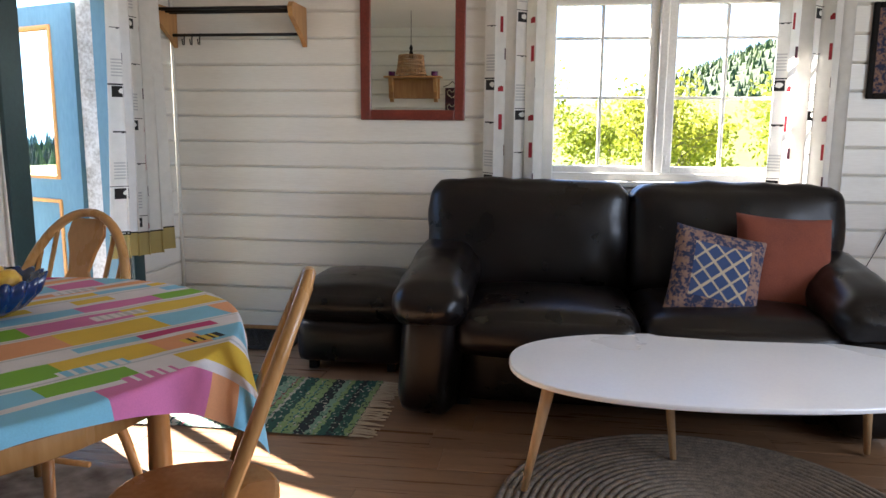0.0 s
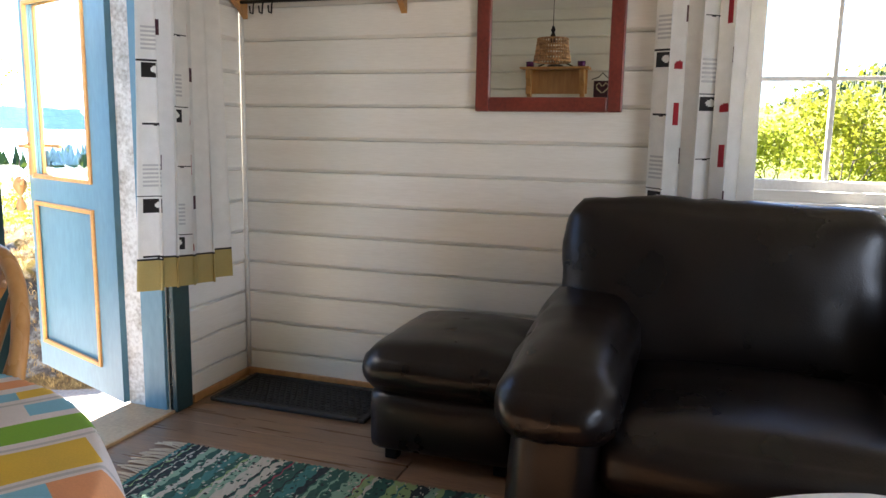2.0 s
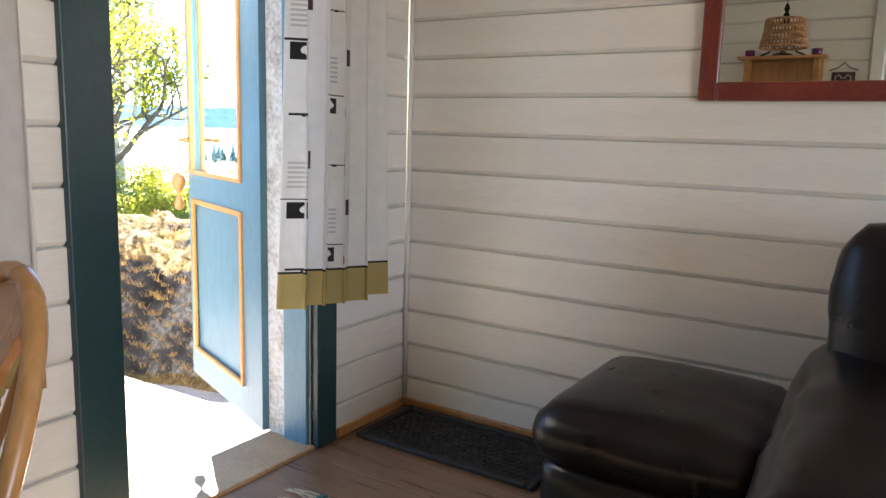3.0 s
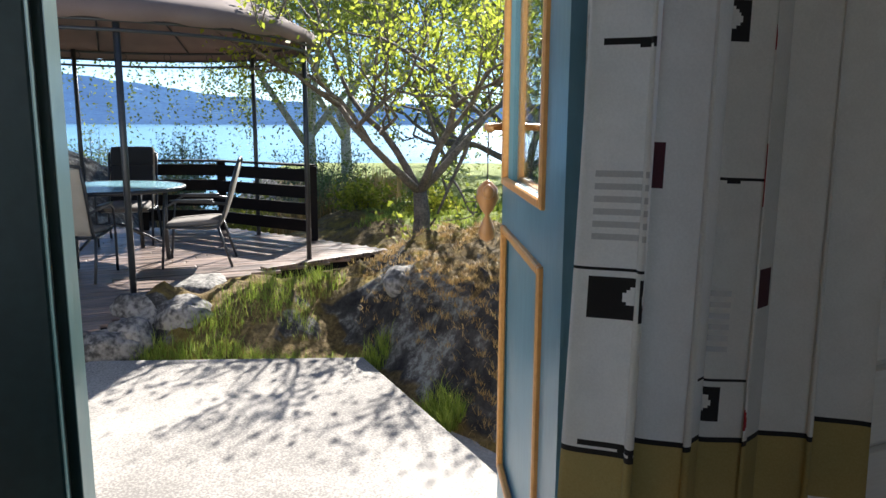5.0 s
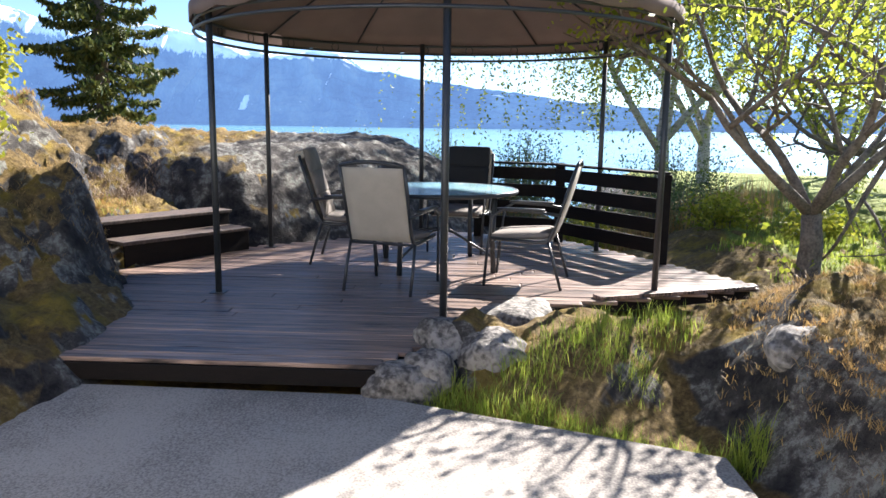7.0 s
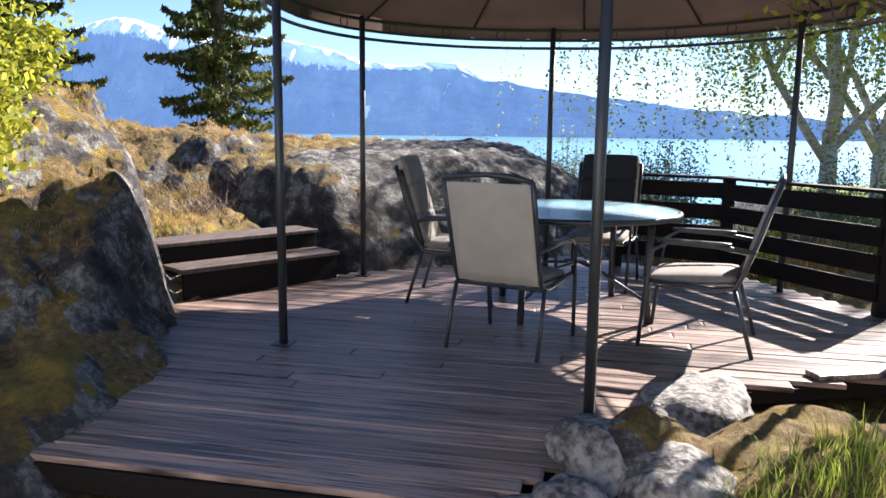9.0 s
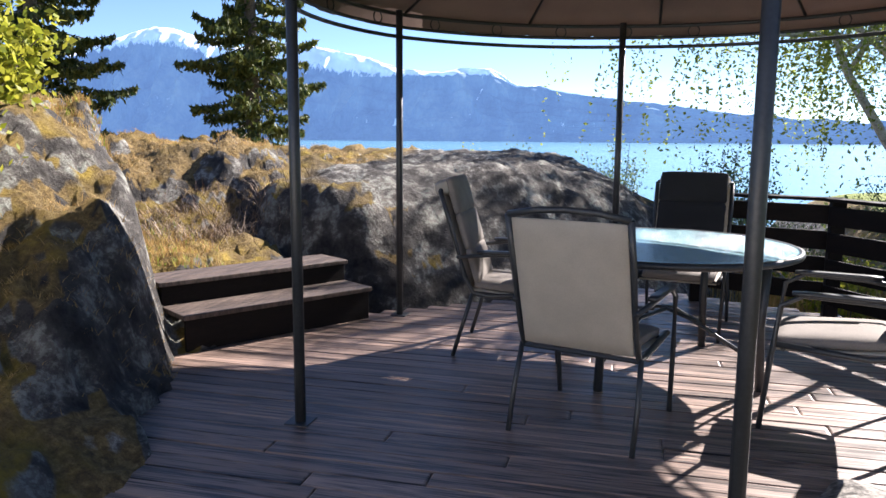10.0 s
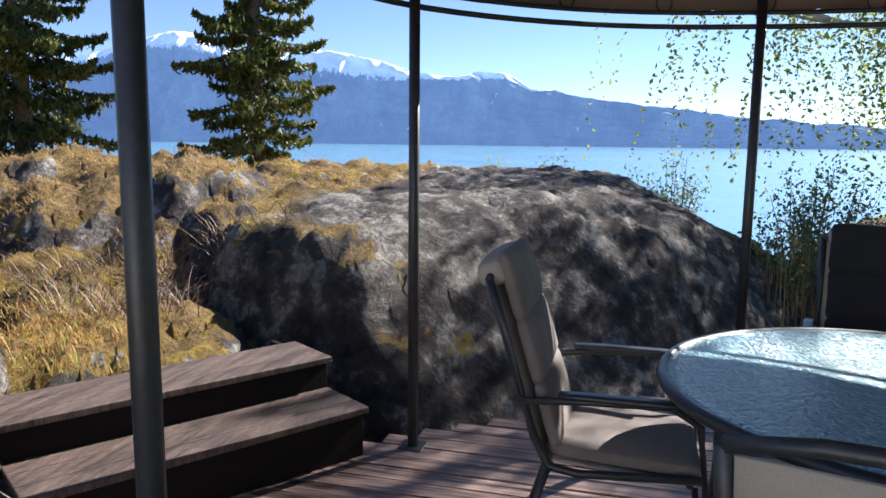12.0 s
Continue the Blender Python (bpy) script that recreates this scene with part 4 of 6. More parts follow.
def windsor(at, turn, label):
    ch = thing("dining_chair", label, "chair", at, turn, "chairs round the dining table")
    out = [(0.21 * math.copysign(abs(math.cos(a)) ** 0.8, math.cos(a)), 0.2 * math.copysign(abs(math.sin(a)) ** 0.8, math.sin(a))) for a in (2 * math.pi * k / 36 for k in range(36))]
    part("seat", prism(out, 0.42, 0.455, 0.01), M_BEECH, ch)
    for x in (-1, 1):
        for y in (-1, 1):
            part("leg", tube([(x * 0.13, y * 0.12, 0.42), (x * 0.17, y * 0.165, 0.21), (x * 0.2, y * 0.2, 0.0)], 0.016, 10, ends=(0.019, 0.013)), M_BEECH, ch, "", True)
    part("stretcher", tube([(-0.165, 0, 0.2), (0.165, 0, 0.2)], 0.01, 8), M_BEECH, ch, "", True)
    bow = [(0.205 * math.cos(a) * (1 + 0.06 * math.sin(a)), 0.075 + 0.205 * math.sin(a) ** 0.8, 0.455 + 0.53 * math.sin(a) ** 0.75) for a in (math.pi * k / 28 for k in range(29))]
    part("bow", tube(bow, 0.0155, 10), M_BEECH, ch, "bent beech bow", True)
    for x in (-0.15, -0.105, 0.105, 0.15):
        zt = 0.455 + 0.53 * max(0.0, 1 - (x / 0.215) ** 2) ** 0.4
        part("spindle", tube([(x * 0.9, 0.085, 0.45), (x, 0.085 + 0.185 * (zt - 0.455) / 0.5, zt - 0.01)], 0.0075, 8), M_BEECH, ch, "", True)
    bm = bmesh.new()
    half = [(0.02, 0.45), (0.03, 0.5), (0.045, 0.56), (0.058, 0.63), (0.062, 0.70), (0.05, 0.75), (0.034, 0.79), (0.045, 0.85), (0.065, 0.91), (0.055, 0.965)]
    for lo, hi in zip(half, half[1:]):
        gap0, gap1 = ((0.02 if 0.54 < z < 0.72 else 0.0) for z in (lo[1], hi[1]))
        for s in (-1, 1):
            q = []
            for w, g, z in ((lo[0], gap0, lo[1]), (hi[0], gap1, hi[1])):
                yy = 0.085 + 0.195 * (z - 0.455) / 0.52
                q.append(((s * g, yy, z), (s * w, yy, z)))
            vs = [bm.verts.new(c) for c in (q[0][0], q[0][1], q[1][1], q[1][0])]
            bm.faces.new(vs)
    bmesh.ops.remove_doubles(bm, verts=bm.verts, dist=0.0005)
    sp = part("splat", bm, M_BEECH, ch, "pierced vase-shaped splat")
    sp.modifiers.new("thick", "SOLIDIFY").thickness = 0.014
    return ch


ch_a = windsor((-1.42, 1.85, 0), -6, "bow-back beech dining chair at the far side of the table")
ch_a.scale = (1.14, 1.1, 1.02)
windsor((-0.56, 1.22, 0), -73, "bow-back beech dining chair pulled up beside the tablecloth corner")

# ---- outdoors: slab, deck, ground ----
DZ, SZ = -0.23, -0.38
slab = structure("pavement", prism([(-2.32, 0.2), (-2.32, 4.38), (-4.2, 4.33), (-5.85, 4.28), (-6.5, 2.5), (-6.56, -0.4)], SZ - 0.12, SZ, 0.012), M_CONC, "exposed aggregate concrete slab outside the door")


def smooth01(x, a, b):
    t = np.clip((x - a) / (b - a), 0, 1)
    return t * t * (3 - 2 * t)


def blob(x, y, cx, cy, rx, ry, turn, power=2.0, edge=0.55):
    """1 on a plateau, falling to 0 at the rim of a turned ellipse."""
    c, s = math.cos(radians(turn)), math.sin(radians(turn))
    u, v = ((x - cx) * c + (y - cy) * s) / rx, (-(x - cx) * s + (y - cy) * c) / ry
    d = (np.abs(u) ** power + np.abs(v) ** power) ** (1 / power)
    return 1 - smooth01(d, edge, 1.0)


def ground_height(x, y):
    base = np.full_like(x, -0.52)
    base = base + 0.34 * smooth01(y, 5.0, 6.2) * (1 - smooth01(x, -4, -1))
    base = np.where(y > 9, base - 0.02 * (y - 9), base)
    base = base - 9.5 * smooth01(-x - 8 * smooth01(y, 5, 9), 17, 60) - 1.2 * smooth01(-x, 12, 17) * smooth01(y, 1.0, 4.0) * (1 - smooth01(y, 5.5, 8.0))
    base = base + 9.0 * smooth01(y, 40, 120) * smooth01(x, -60, 20)
    # low mossy bank beside the slab
    bank = 0.72 * blob(x, y, -5.9, 5.35, 3.1, 1.12, 5, 2.4, 0.35) + 0.40 * blob(x, y, -7.15, 3.75, 1.35, 0.9, -52, 2.2, 0.2) + 0.3 * blob(x, y, -7.2, 3.0, 0.55, 0.38, 10, 2, 0.3)
    # rock outcrop beside the deck, rising to the house side
    left = 0.50 * blob(x, y, -6.6, -0.55, 2.6, 1.75, -6, 3.0, 0.45) + 0.62 * blob(x, y, -8.0, -1.3, 2.2, 1.75, -25, 2.6, 0.2) + 0.25 * blob(x, y, -6.4, -1.6, 4.0, 2.0, -10, 2.2, 0.1)
    # grassy shelf behind the steps, and the large rounded rock
    shelf = 0.70 * blob(x, y, -11.2, -2.2, 3.6, 2.3, 30, 2.6, 0.62) + 0.88 * blob(x, y, -14.6, -3.0, 4.4, 2.9, 20, 2.6, 0.5)
    # broad whaleback rock: a steep face to the deck, a long slope to the shore
    face = np.clip((-x - 10.8 - 0.85 * np.clip(-0.7 - y, 0, 3) + 0.2 * np.sin(y * 2.1)) / 0.6, 0, 1)
    slope_side = np.clip((-(x + 10.9) * 0.59 - (y - 1.05) * 0.81 + 0.1) / 1.5, 0, 1)
    face, slope_side = np.sin(face * math.pi / 2) ** 0.65, np.sin(slope_side * math.pi / 2)
    whale = (1.26 + 0.035 * np.clip(-x - 11, 0, 6)) * face * slope_side * smooth01(y, -3.6, -2.5) * (1 - smooth01(-x, 16.5, 19))
    # lichened rock at the foot of the steps, rising away from the slab
    by_steps = smooth01((x + 9.13) * 0.8 - (y + 0.03) * 0.6, -0.2, 0.3)
    by_deck = smooth01((x + 9.13) * 0.42 - (y + 0.03) * 0.91, 0.0, 0.5)
    crag = (0.62 + 0.85 * smooth01(-x, 7.0, 9.4) + 0.4 * smooth01(-y, 0.5, 1.4)) * by_steps * by_deck * blob(x, y, -8.4, -1.3, 2.7, 2.3, 0, 2.6, 0.6)
    h = base + np.maximum.reduce([bank, left, shelf, whale, crag])
    return h


def axis_steps(lo, fine_lo, fine_hi, hi, step, grow=1.13):
    v = list(np.arange(fine_lo, fine_hi, step))
    a, d = fine_lo, step
    while a > lo:
        d *= grow
        a -= d
        v.insert(0, a)
    a, d = v[-1], step
    while a < hi:
        d *= grow
        a += d
        v.append(a)
    return np.array(v)


gx, gy = axis_steps(-75, -15.5, -3.6, 140, 0.065), axis_steps(-130, -4.5, 7.6, 160, 0.065)
GX, GY = np.meshgrid(gx, gy, indexing="ij")
GZ = ground_height(GX, GY)
deck_outline = [(-6.56, -0.5), (-6.56, 2.55), (-7.3, 3.0), (-8.05, 3.6), (-8.45, 4.55), (-8.95, 5.6), (-9.95, 5.02), (-11.3, 4.2), (-12.0, 2.6), (-10.4, 0.6), (-9.2, -0.3)]


def inside(px, py, poly):
    r = np.zeros_like(px, dtype=bool)
    for (x1, y1), (x2, y2) in zip(poly, poly[1:] + poly[:1]):
        r ^= ((y1 > py) != (y2 > py)) & (px < (x2 - x1) * (py - y1) / (y2 - y1 + 1e-9) + x1)
    return r


raised = GZ + 0.52
near = (GX > -20) & (GX < -2.4) & (GY > -9) & (GY < 11)
rough_z = np.zeros_like(GZ)
for i, j in np.argwhere(near):
    p = Vector((GX[i, j], GY[i, j], 0))
    r = min(1.0, max(0.0, raised[i, j] * 1.8))
    f = noise.fractal(p * 0.9, 1.0, 2.0, 5) * 0.13 + noise.fractal(p * 3.1, 1.0, 2.2, 4) * 0.075
    c = abs(noise.noise(p * 1.7 + Vector((5, 2, 1)))) ** 0.5 * 0.12
    g = noise.voronoi(p * 2.3 + Vector((0, 0, f * 4)))[0]
    e = min(0.16, g[1] - g[0]) * 0.3 + noise.fractal(p * 9, 0.9, 2.1, 3) * 0.035
    calm = 0.6 if p.x < -11.6 and -0.8 < p.y < 3.0 else 1.0
    rough_z[i, j] = (f + c + e - 0.11) * (0.10 + 0.90 * r) * calm
GZ = GZ + rough_z
# level bed under slab, deck and house
bed = inside(GX, GY, [(-2.2, -0.2), (-2.2, 4.33), (-4.2, 4.30), (-5.8, 4.24), (-6.45, 2.55), (-6.52, 0.9), (-5.9, 0.85), (-3.6, -0.2)])
GZ = np.where(bed, np.minimum(GZ, SZ - 0.08), GZ)
dk = inside(GX, GY, [(-6.5, 0.95), (-6.56, 2.5), (-7.2, 2.9), (-8.0, 3.6), (-8.4, 4.5), (-9.0, 5.5), (-9.95, 4.95), (-11.25, 4.1), (-11.3, 2.7), (-10.4, 0.72), (-9.3, 0.0), (-8.75, 0.12), (-8.1, 0.3), (-7.4, 0.95)])
GZ = np.where(dk, np.minimum(GZ, DZ - 0.12), GZ)
tread_bed = inside(GX, GY, [(-9.2, -0.02), (-10.3, 0.75), (-10.75, 0.1), (-9.65, -0.68)])
GZ = np.where(tread_bed, np.minimum(GZ, -0.06), GZ)
GZ = np.where((GX > -2.45) & (GX < 3.7) & (GY > -2.9) & (GY < 4.5), -0.55, GZ)
kx, ky = GX.shape
verts = np.stack([GX, GY, GZ], -1).reshape(-1, 3)
ids = np.arange(kx * ky).reshape(kx, ky)
quads = np.stack([ids[:-1, :-1], ids[1:, :-1], ids[1:, 1:], ids[:-1, 1:]], -1).reshape(-1, 4)
me = bpy.data.meshes.new("ground")
me.from_pydata(verts.tolist(), [], quads.tolist())
me.polygons.foreach_set("use_smooth", np.ones(len(me.polygons), dtype=bool))
dzx, dzy = np.gradient(GZ, gx, axis=0), np.gradient(GZ, gy, axis=1)
slope = np.sqrt(dzx ** 2 + dzy ** 2)
rocky = np.clip(smooth01(slope, 0.55, 1.25) + 0.55 * smooth01(-GX, 11.2, 11.8) * smooth01(GY, -1.4, -0.2) * (1 - smooth01(GY, 2.4, 3.2)), 0, 1)
lawn = np.clip(smooth01(GY, 5.9, 6.6) * smooth01(-GX, 2, 4) + smooth01(GY, 9, 12), 0, 1) * (1 - smooth01(slope, 0.3, 0.6))
lawn = np.maximum(lawn, 0.22 * blob(GX, GY, -10.0, -0.9, 1.3, 0.8, 30))
for key, val in (("rocky", rocky), ("lawn", lawn)):
    me.attributes.new(key, "FLOAT", "POINT").data.foreach_set("value", val.reshape(-1).astype(np.float32))


def ground_material():
    """Rock with lichen where it is steep, dry moss and heather on the banks, grass on the lawn."""
    m = bpy.data.materials.new("rock_moss_and_grass")
    m.use_nodes = True
    n, l = m.node_tree.nodes, m.node_tree.links
    b = n["Principled BSDF"]
    tc = n.new("ShaderNodeTexCoord")

    def nz(scale, detail=6, rough=0.6):
        t = n.new("ShaderNodeTexNoise")
        t.inputs["Scale"].default_value, t.inputs["Detail"].default_value, t.inputs["Roughness"].default_value = scale, detail, rough
        l.new(tc.outputs["Object"], t.inputs["Vector"])
        return t.outputs[0]

    def ramp(src, *stops):
        r = n.new("ShaderNodeValToRGB")
        e = r.color_ramp.elements
        while len(e) < len(stops):
            e.new(0.5)
        for k, (pos, col) in zip(e, stops):
            k.position, k.color = pos, (*col, 1)
        l.new(src, r.inputs[0])
        return r.outputs[0]

    def mixc(fac, a, c):
        x = n.new("ShaderNodeMix")
        x.data_type = "RGBA"
        l.new(fac, x.inputs["Factor"])
        l.new(a, x.inputs["A"])
        l.new(c, x.inputs["B"])
        return x.outputs["Result"]

    def math_(op, a, c):
        x = n.new("ShaderNodeMath")
        x.operation, x.use_clamp = op, True
        for k, v in ((0, a), (1, c)):
            if isinstance(v, (int, float)):
                x.inputs[k].default_value = v
            else:
                l.new(v, x.inputs[k])
        return x.outputs[0]

    def attr(name):
        x = n.new("ShaderNodeAttribute")
        x.attribute_name = name
        return x.outputs["Fac"]

    big, mid, small = nz(0.9), nz(3.6, 9, 0.68), nz(22, 8, 0.75)
    rock = mixc(math_("MULTIPLY", ramp(small, (0.46, (0, 0, 0)), (0.54, (1, 1, 1))), ramp(mid, (0.5, (0, 0, 0)), (0.6, (1, 1, 1)))),
                ramp(mid, (0.36, (0.022, 0.02, 0.02)), (0.5, (0.075, 0.068, 0.062)), (0.62, (0.19, 0.17, 0.15))), ramp(big, (0.4, (0.36, 0.36, 0.33)), (0.6, (0.28, 0.29, 0.25))))
    moss = ramp(small, (0.3, (0.05, 0.032, 0.015)), (0.5, (0.17, 0.115, 0.045)), (0.62, (0.30, 0.21, 0.085)), (0.75, (0.36, 0.28, 0.14)))
    gold = ramp(mid, (0.45, (0.10, 0.07, 0.028)), (0.6, (0.27, 0.19, 0.03)))
    moss = mixc(ramp(big, (0.45, (0, 0, 0)), (0.62, (1, 1, 1))), moss, gold)
    grass = ramp(small, (0.3, (0.10, 0.13, 0.02)), (0.55, (0.19, 0.23, 0.04)), (0.72, (0.30, 0.32, 0.08)))
    fr = ramp(math_("ADD", attr("rocky"), math_("SUBTRACT", mid, 0.55)), (0.30, (0, 0, 0)), (0.48, (1, 1, 1)))
    fl = ramp(math_("ADD", attr("lawn"), math_("SUBTRACT", mid, 0.5)), (0.35, (0, 0, 0)), (0.6, (1, 1, 1)))
    col = mixc(fr, mixc(fl, moss, grass), rock)
    l.new(col, b.inputs["Base Color"])
    b.inputs["Roughness"].default_value = 0.92
    b.inputs["Specular IOR Level"].default_value = 0.25
    bp = n.new("ShaderNodeBump")
    bp.inputs["Strength"].default_value, bp.inputs["Distance"].default_value = 1.0, 0.13
    l.new(math_("ADD", math_("MULTIPLY", mid, 0.6), math_("MULTIPLY", small, 0.35)), bp.inputs["Height"])
    l.new(bp.outputs[0], b.inputs["Normal"])
    return m


M_GROUND = ground_material()
me.materials.append(M_GROUND)
ground = tagged(new("ground", me), "rocky ground with moss, dry grass and lawn", "", "", "structure")


def height_at(x, y):
    i = int(np.clip(np.searchsorted(gx, x), 1, kx - 1))
    j = int(np.clip(np.searchsorted(gy, y), 1, ky - 1))
    return float(GZ[i, j])


# lower gravel path beside the slab
structure("path", prism([(-2.4, 4.42), (-4.2, 4.37), (-5.7, 4.34), (-5.6, 4.75), (-4.4, 5.1), (-2.4, 5.2)], -0.62, -0.49), M_PATH, "gravel path beside the slab")

# lake and the mountains beyond it
lake = mesh_of("lake", [(-3500, -4000, -10), (-45, -4000, -10), (-45, 4000, -10), (-3500, 4000, -10)], [(0, 1, 2, 3)], [mat("lake_water", (0.10, 0.24, 0.33), (0.08, 0.20, 0.29), 0.22, scale=0.02, fine=0.5, bump=0.25, dist=0.6)])
tagged(new("water", lake), "calm blue lake", "", "", "structure")


def mountain_material():
    """Wooded slopes with distance haze painted blue, bare gullies, snow where the attribute says."""
    m = bpy.data.materials.new("mountain_painted_haze")
    m.use_nodes = True
    n, l = m.node_tree.nodes, m.node_tree.links
    b = n["Principled BSDF"]
    tc, mp = n.new("ShaderNodeTexCoord"), n.new("ShaderNodeMapping")
    mp.inputs["Scale"].default_value = (1, 1, 0.45)
    l.new(tc.outputs["Object"], mp.inputs[0])
    t1, t2 = n.new("ShaderNodeTexNoise"), n.new("ShaderNodeTexNoise")
    for t, s in ((t1, 0.006), (t2, 0.05)):
        t.inputs["Scale"].default_value, t.inputs["Detail"].default_value, t.inputs["Roughness"].default_value = s, 9, 0.65
        l.new(mp.outputs[0], t.inputs["Vector"])
    # slope tones shifted to blue, so the colour carries the haze
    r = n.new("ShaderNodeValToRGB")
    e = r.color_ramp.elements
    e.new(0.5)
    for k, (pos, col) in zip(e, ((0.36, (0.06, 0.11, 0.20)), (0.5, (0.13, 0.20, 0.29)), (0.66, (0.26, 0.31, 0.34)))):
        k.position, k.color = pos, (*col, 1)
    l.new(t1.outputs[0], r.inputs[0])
    at = n.new("ShaderNodeAttribute")
    at.attribute_name = "snow"
    ad = n.new("ShaderNodeMath")
    ad.operation = "MULTIPLY_ADD"
    l.new(t2.outputs[0], ad.inputs[0])
    ad.inputs[1].default_value = 1.4
    l.new(at.outputs["Fac"], ad.inputs[2])
    sn = n.new("ShaderNodeMapRange")
    sn.inputs["From Min"].default_value, sn.inputs["From Max"].default_value = 0.78, 0.95
    l.new(ad.outputs[0], sn.inputs["Value"])
    mx = n.new("ShaderNodeMix")
    mx.data_type = "RGBA"
    l.new(sn.outputs[0], mx.inputs["Factor"])
    l.new(r.outputs[0], mx.inputs["A"])
    mx.inputs["B"].default_value = (0.9, 0.92, 0.95, 1)
    l.new(mx.outputs["Result"], b.inputs["Base Color"])
    b.inputs["Roughness"].default_value = 1.0
    b.inputs["Specular IOR Level"].default_value = 0.0
    # faint blue glow added as airlight in front of the slopes
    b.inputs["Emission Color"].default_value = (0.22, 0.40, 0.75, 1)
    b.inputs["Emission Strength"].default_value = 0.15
    return m


RIDGE_Y = (-3400, -2818, -2361, -2259, -2038, -1882, -1620, -1447, -1350, -1193, -989, -841, -771, -644, -517, -427, -283, -90, 129, 300, 512, 692, 1200, 2600)
RIDGE_Z = (260, 293, 381, 407, 474, 446, 360, 363, 375, 347, 301, 256, 243, 255, 252, 203, 169, 140, 112, 88, 70, 60, 70, 80)
SNOW_D = (0, 0, 50, 62, 87, 70, 60, 92, 110, 94, 76, 30, 20, 24, 29, 10, 0, 0, 0, 0, 0, 0, 0, 0)
ys = np.concatenate([np.linspace(-3400, -2600, 40), np.linspace(-2590, 800, 420), np.linspace(830, 2600, 50)])
ts = np.linspace(0, 1, 72)
verts, snow = [], []
for t in ts:
    for y in ys:
        top = float(np.interp(y, RIDGE_Y, RIDGE_Z)) + 10
        top += noise.fractal(Vector((y * 0.011, 7, 0)), 0.9, 2.1, 5) * 9
        deep = float(np.interp(y, RIDGE_Y, SNOW_D))
        f = noise.fractal(Vector((t * 9, y * 0.006, 0)), 0.9, 2.1, 6)
        spur = abs(noise.noise(Vector((y * 0.0075 + t * 0.9, t * 1.1, 3)))) + 0.5 * abs(noise.noise(Vector((y * 0.019 - t * 1.3, t * 2.0, 8))))
        body = math.sin(min(1, t / 0.97) * math.pi) ** 0.7 if t < 0.97 else 0.0
        prof = t ** 1.05 if t < 0.72 else 0.72 ** 1.05 + (1 - 0.72 ** 1.05) * math.sin((t - 0.72) / 0.28 * math.pi / 2)
        z = -10.5 + top * prof + f * 6 * body
        verts.append((-2500 - 0.85 * top * t - (spur - 0.3) * 150 * body * top / 300 + f * 14 * (t > 0), y, z))
        below = top - 10.5 - z
        s = -1.0 if deep < 3 else 1.0 - below / deep
        scree = max(0.0, 1 - abs(y + 818 - 60 * (t - 0.3)) / (9 + 30 * max(0, 0.45 - t))) - 0.1 if 0.22 < t < 0.42 else -1.0
        fall = max(0.0, 1 - abs(y + 540) / 7) * 0.8 if 0.55 < t < 0.85 else -1.0
        snow.append(max(-1.0, s, scree, fall - 0.3))
kk = len(ys)
faces = [(j * kk + i, j * kk + i + 1, (j + 1) * kk + i + 1, (j + 1) * kk + i) for j in range(len(ts) - 1) for i in range(kk - 1)]
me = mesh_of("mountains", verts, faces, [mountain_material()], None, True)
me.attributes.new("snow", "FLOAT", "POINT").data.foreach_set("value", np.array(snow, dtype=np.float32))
tagged(new("backdrop_mountains", me), "mountains in painted blue haze with snow on the ridge", "", "", "structure")

# ---- deck ----
deck = thing("deck", "weathered brown plank deck", "deck", kind="structure")


def span(x):
    ys_ = []
    for (x1, y1), (x2, y2) in zip(deck_outline, deck_outline[1:] + deck_outline[:1]):
        if (x1 - x) * (x2 - x) < 0:
            ys_.append(y1 + (y2 - y1) * (x - x1) / (x2 - x1))
    return (min(ys_), max(ys_)) if len(ys_) > 1 else None


random.seed(21)
plank = box((-0.0575, -0.5, -0.028), (0.0575, 0.5, 0.0), 0.004, 1)
pm = bpy.data.meshes.new("deck_plank")
plank.to_mesh(pm)
plank.free()
pm.materials.append(M_DECK)
x = -6.62
while x > -12.0:
    s = span(x)
    if s:
        cuts = [s[0], s[1]]
        if s[1] - s[0] > 3.6:
            cuts.insert(1, random.uniform(s[0] + 1.4, s[1] - 1.4))
        for a, b in zip(cuts, cuts[1:]):
            o = new("plank", pm)
            o.parent = deck
            o.location, o.scale = (x, (a + b) / 2, DZ + random.uniform(-0.002, 0.002)), (1, b - a - 0.004, 1)
    x -= 0.1205
part("fascia", box((-6.575, -0.4, DZ - 0.13), (-6.545, 2.6, DZ - 0.03), 0.004), M_STAIN, deck, "dark stained edge board")
part("joist_frame", prism([(-6.58, -0.4), (-6.58, 2.5), (-8.0, 3.5), (-8.9, 5.45), (-9.9, 4.95), (-11.2, 4.1), (-11.2, 2.6), (-9.3, 0.2)], DZ - 0.10, DZ - 0.031), M_STAIN, deck)
part("border_board", box((-0.06, -0.75, 0), (0.06, 0.75, 0.03), 0.004, m=Matrix.Translation((-8.6, 4.75, DZ + 0.001)) @ Matrix.Rotation(radians(22), 4, "Z")), M_DECK, deck)

steps = thing("garden_steps", "two dark timber steps with worn treads up to the grass", "steps")
d_step = Vector((-10.29 + 9.17, 0.70 + 0.057, 0)).normalized()
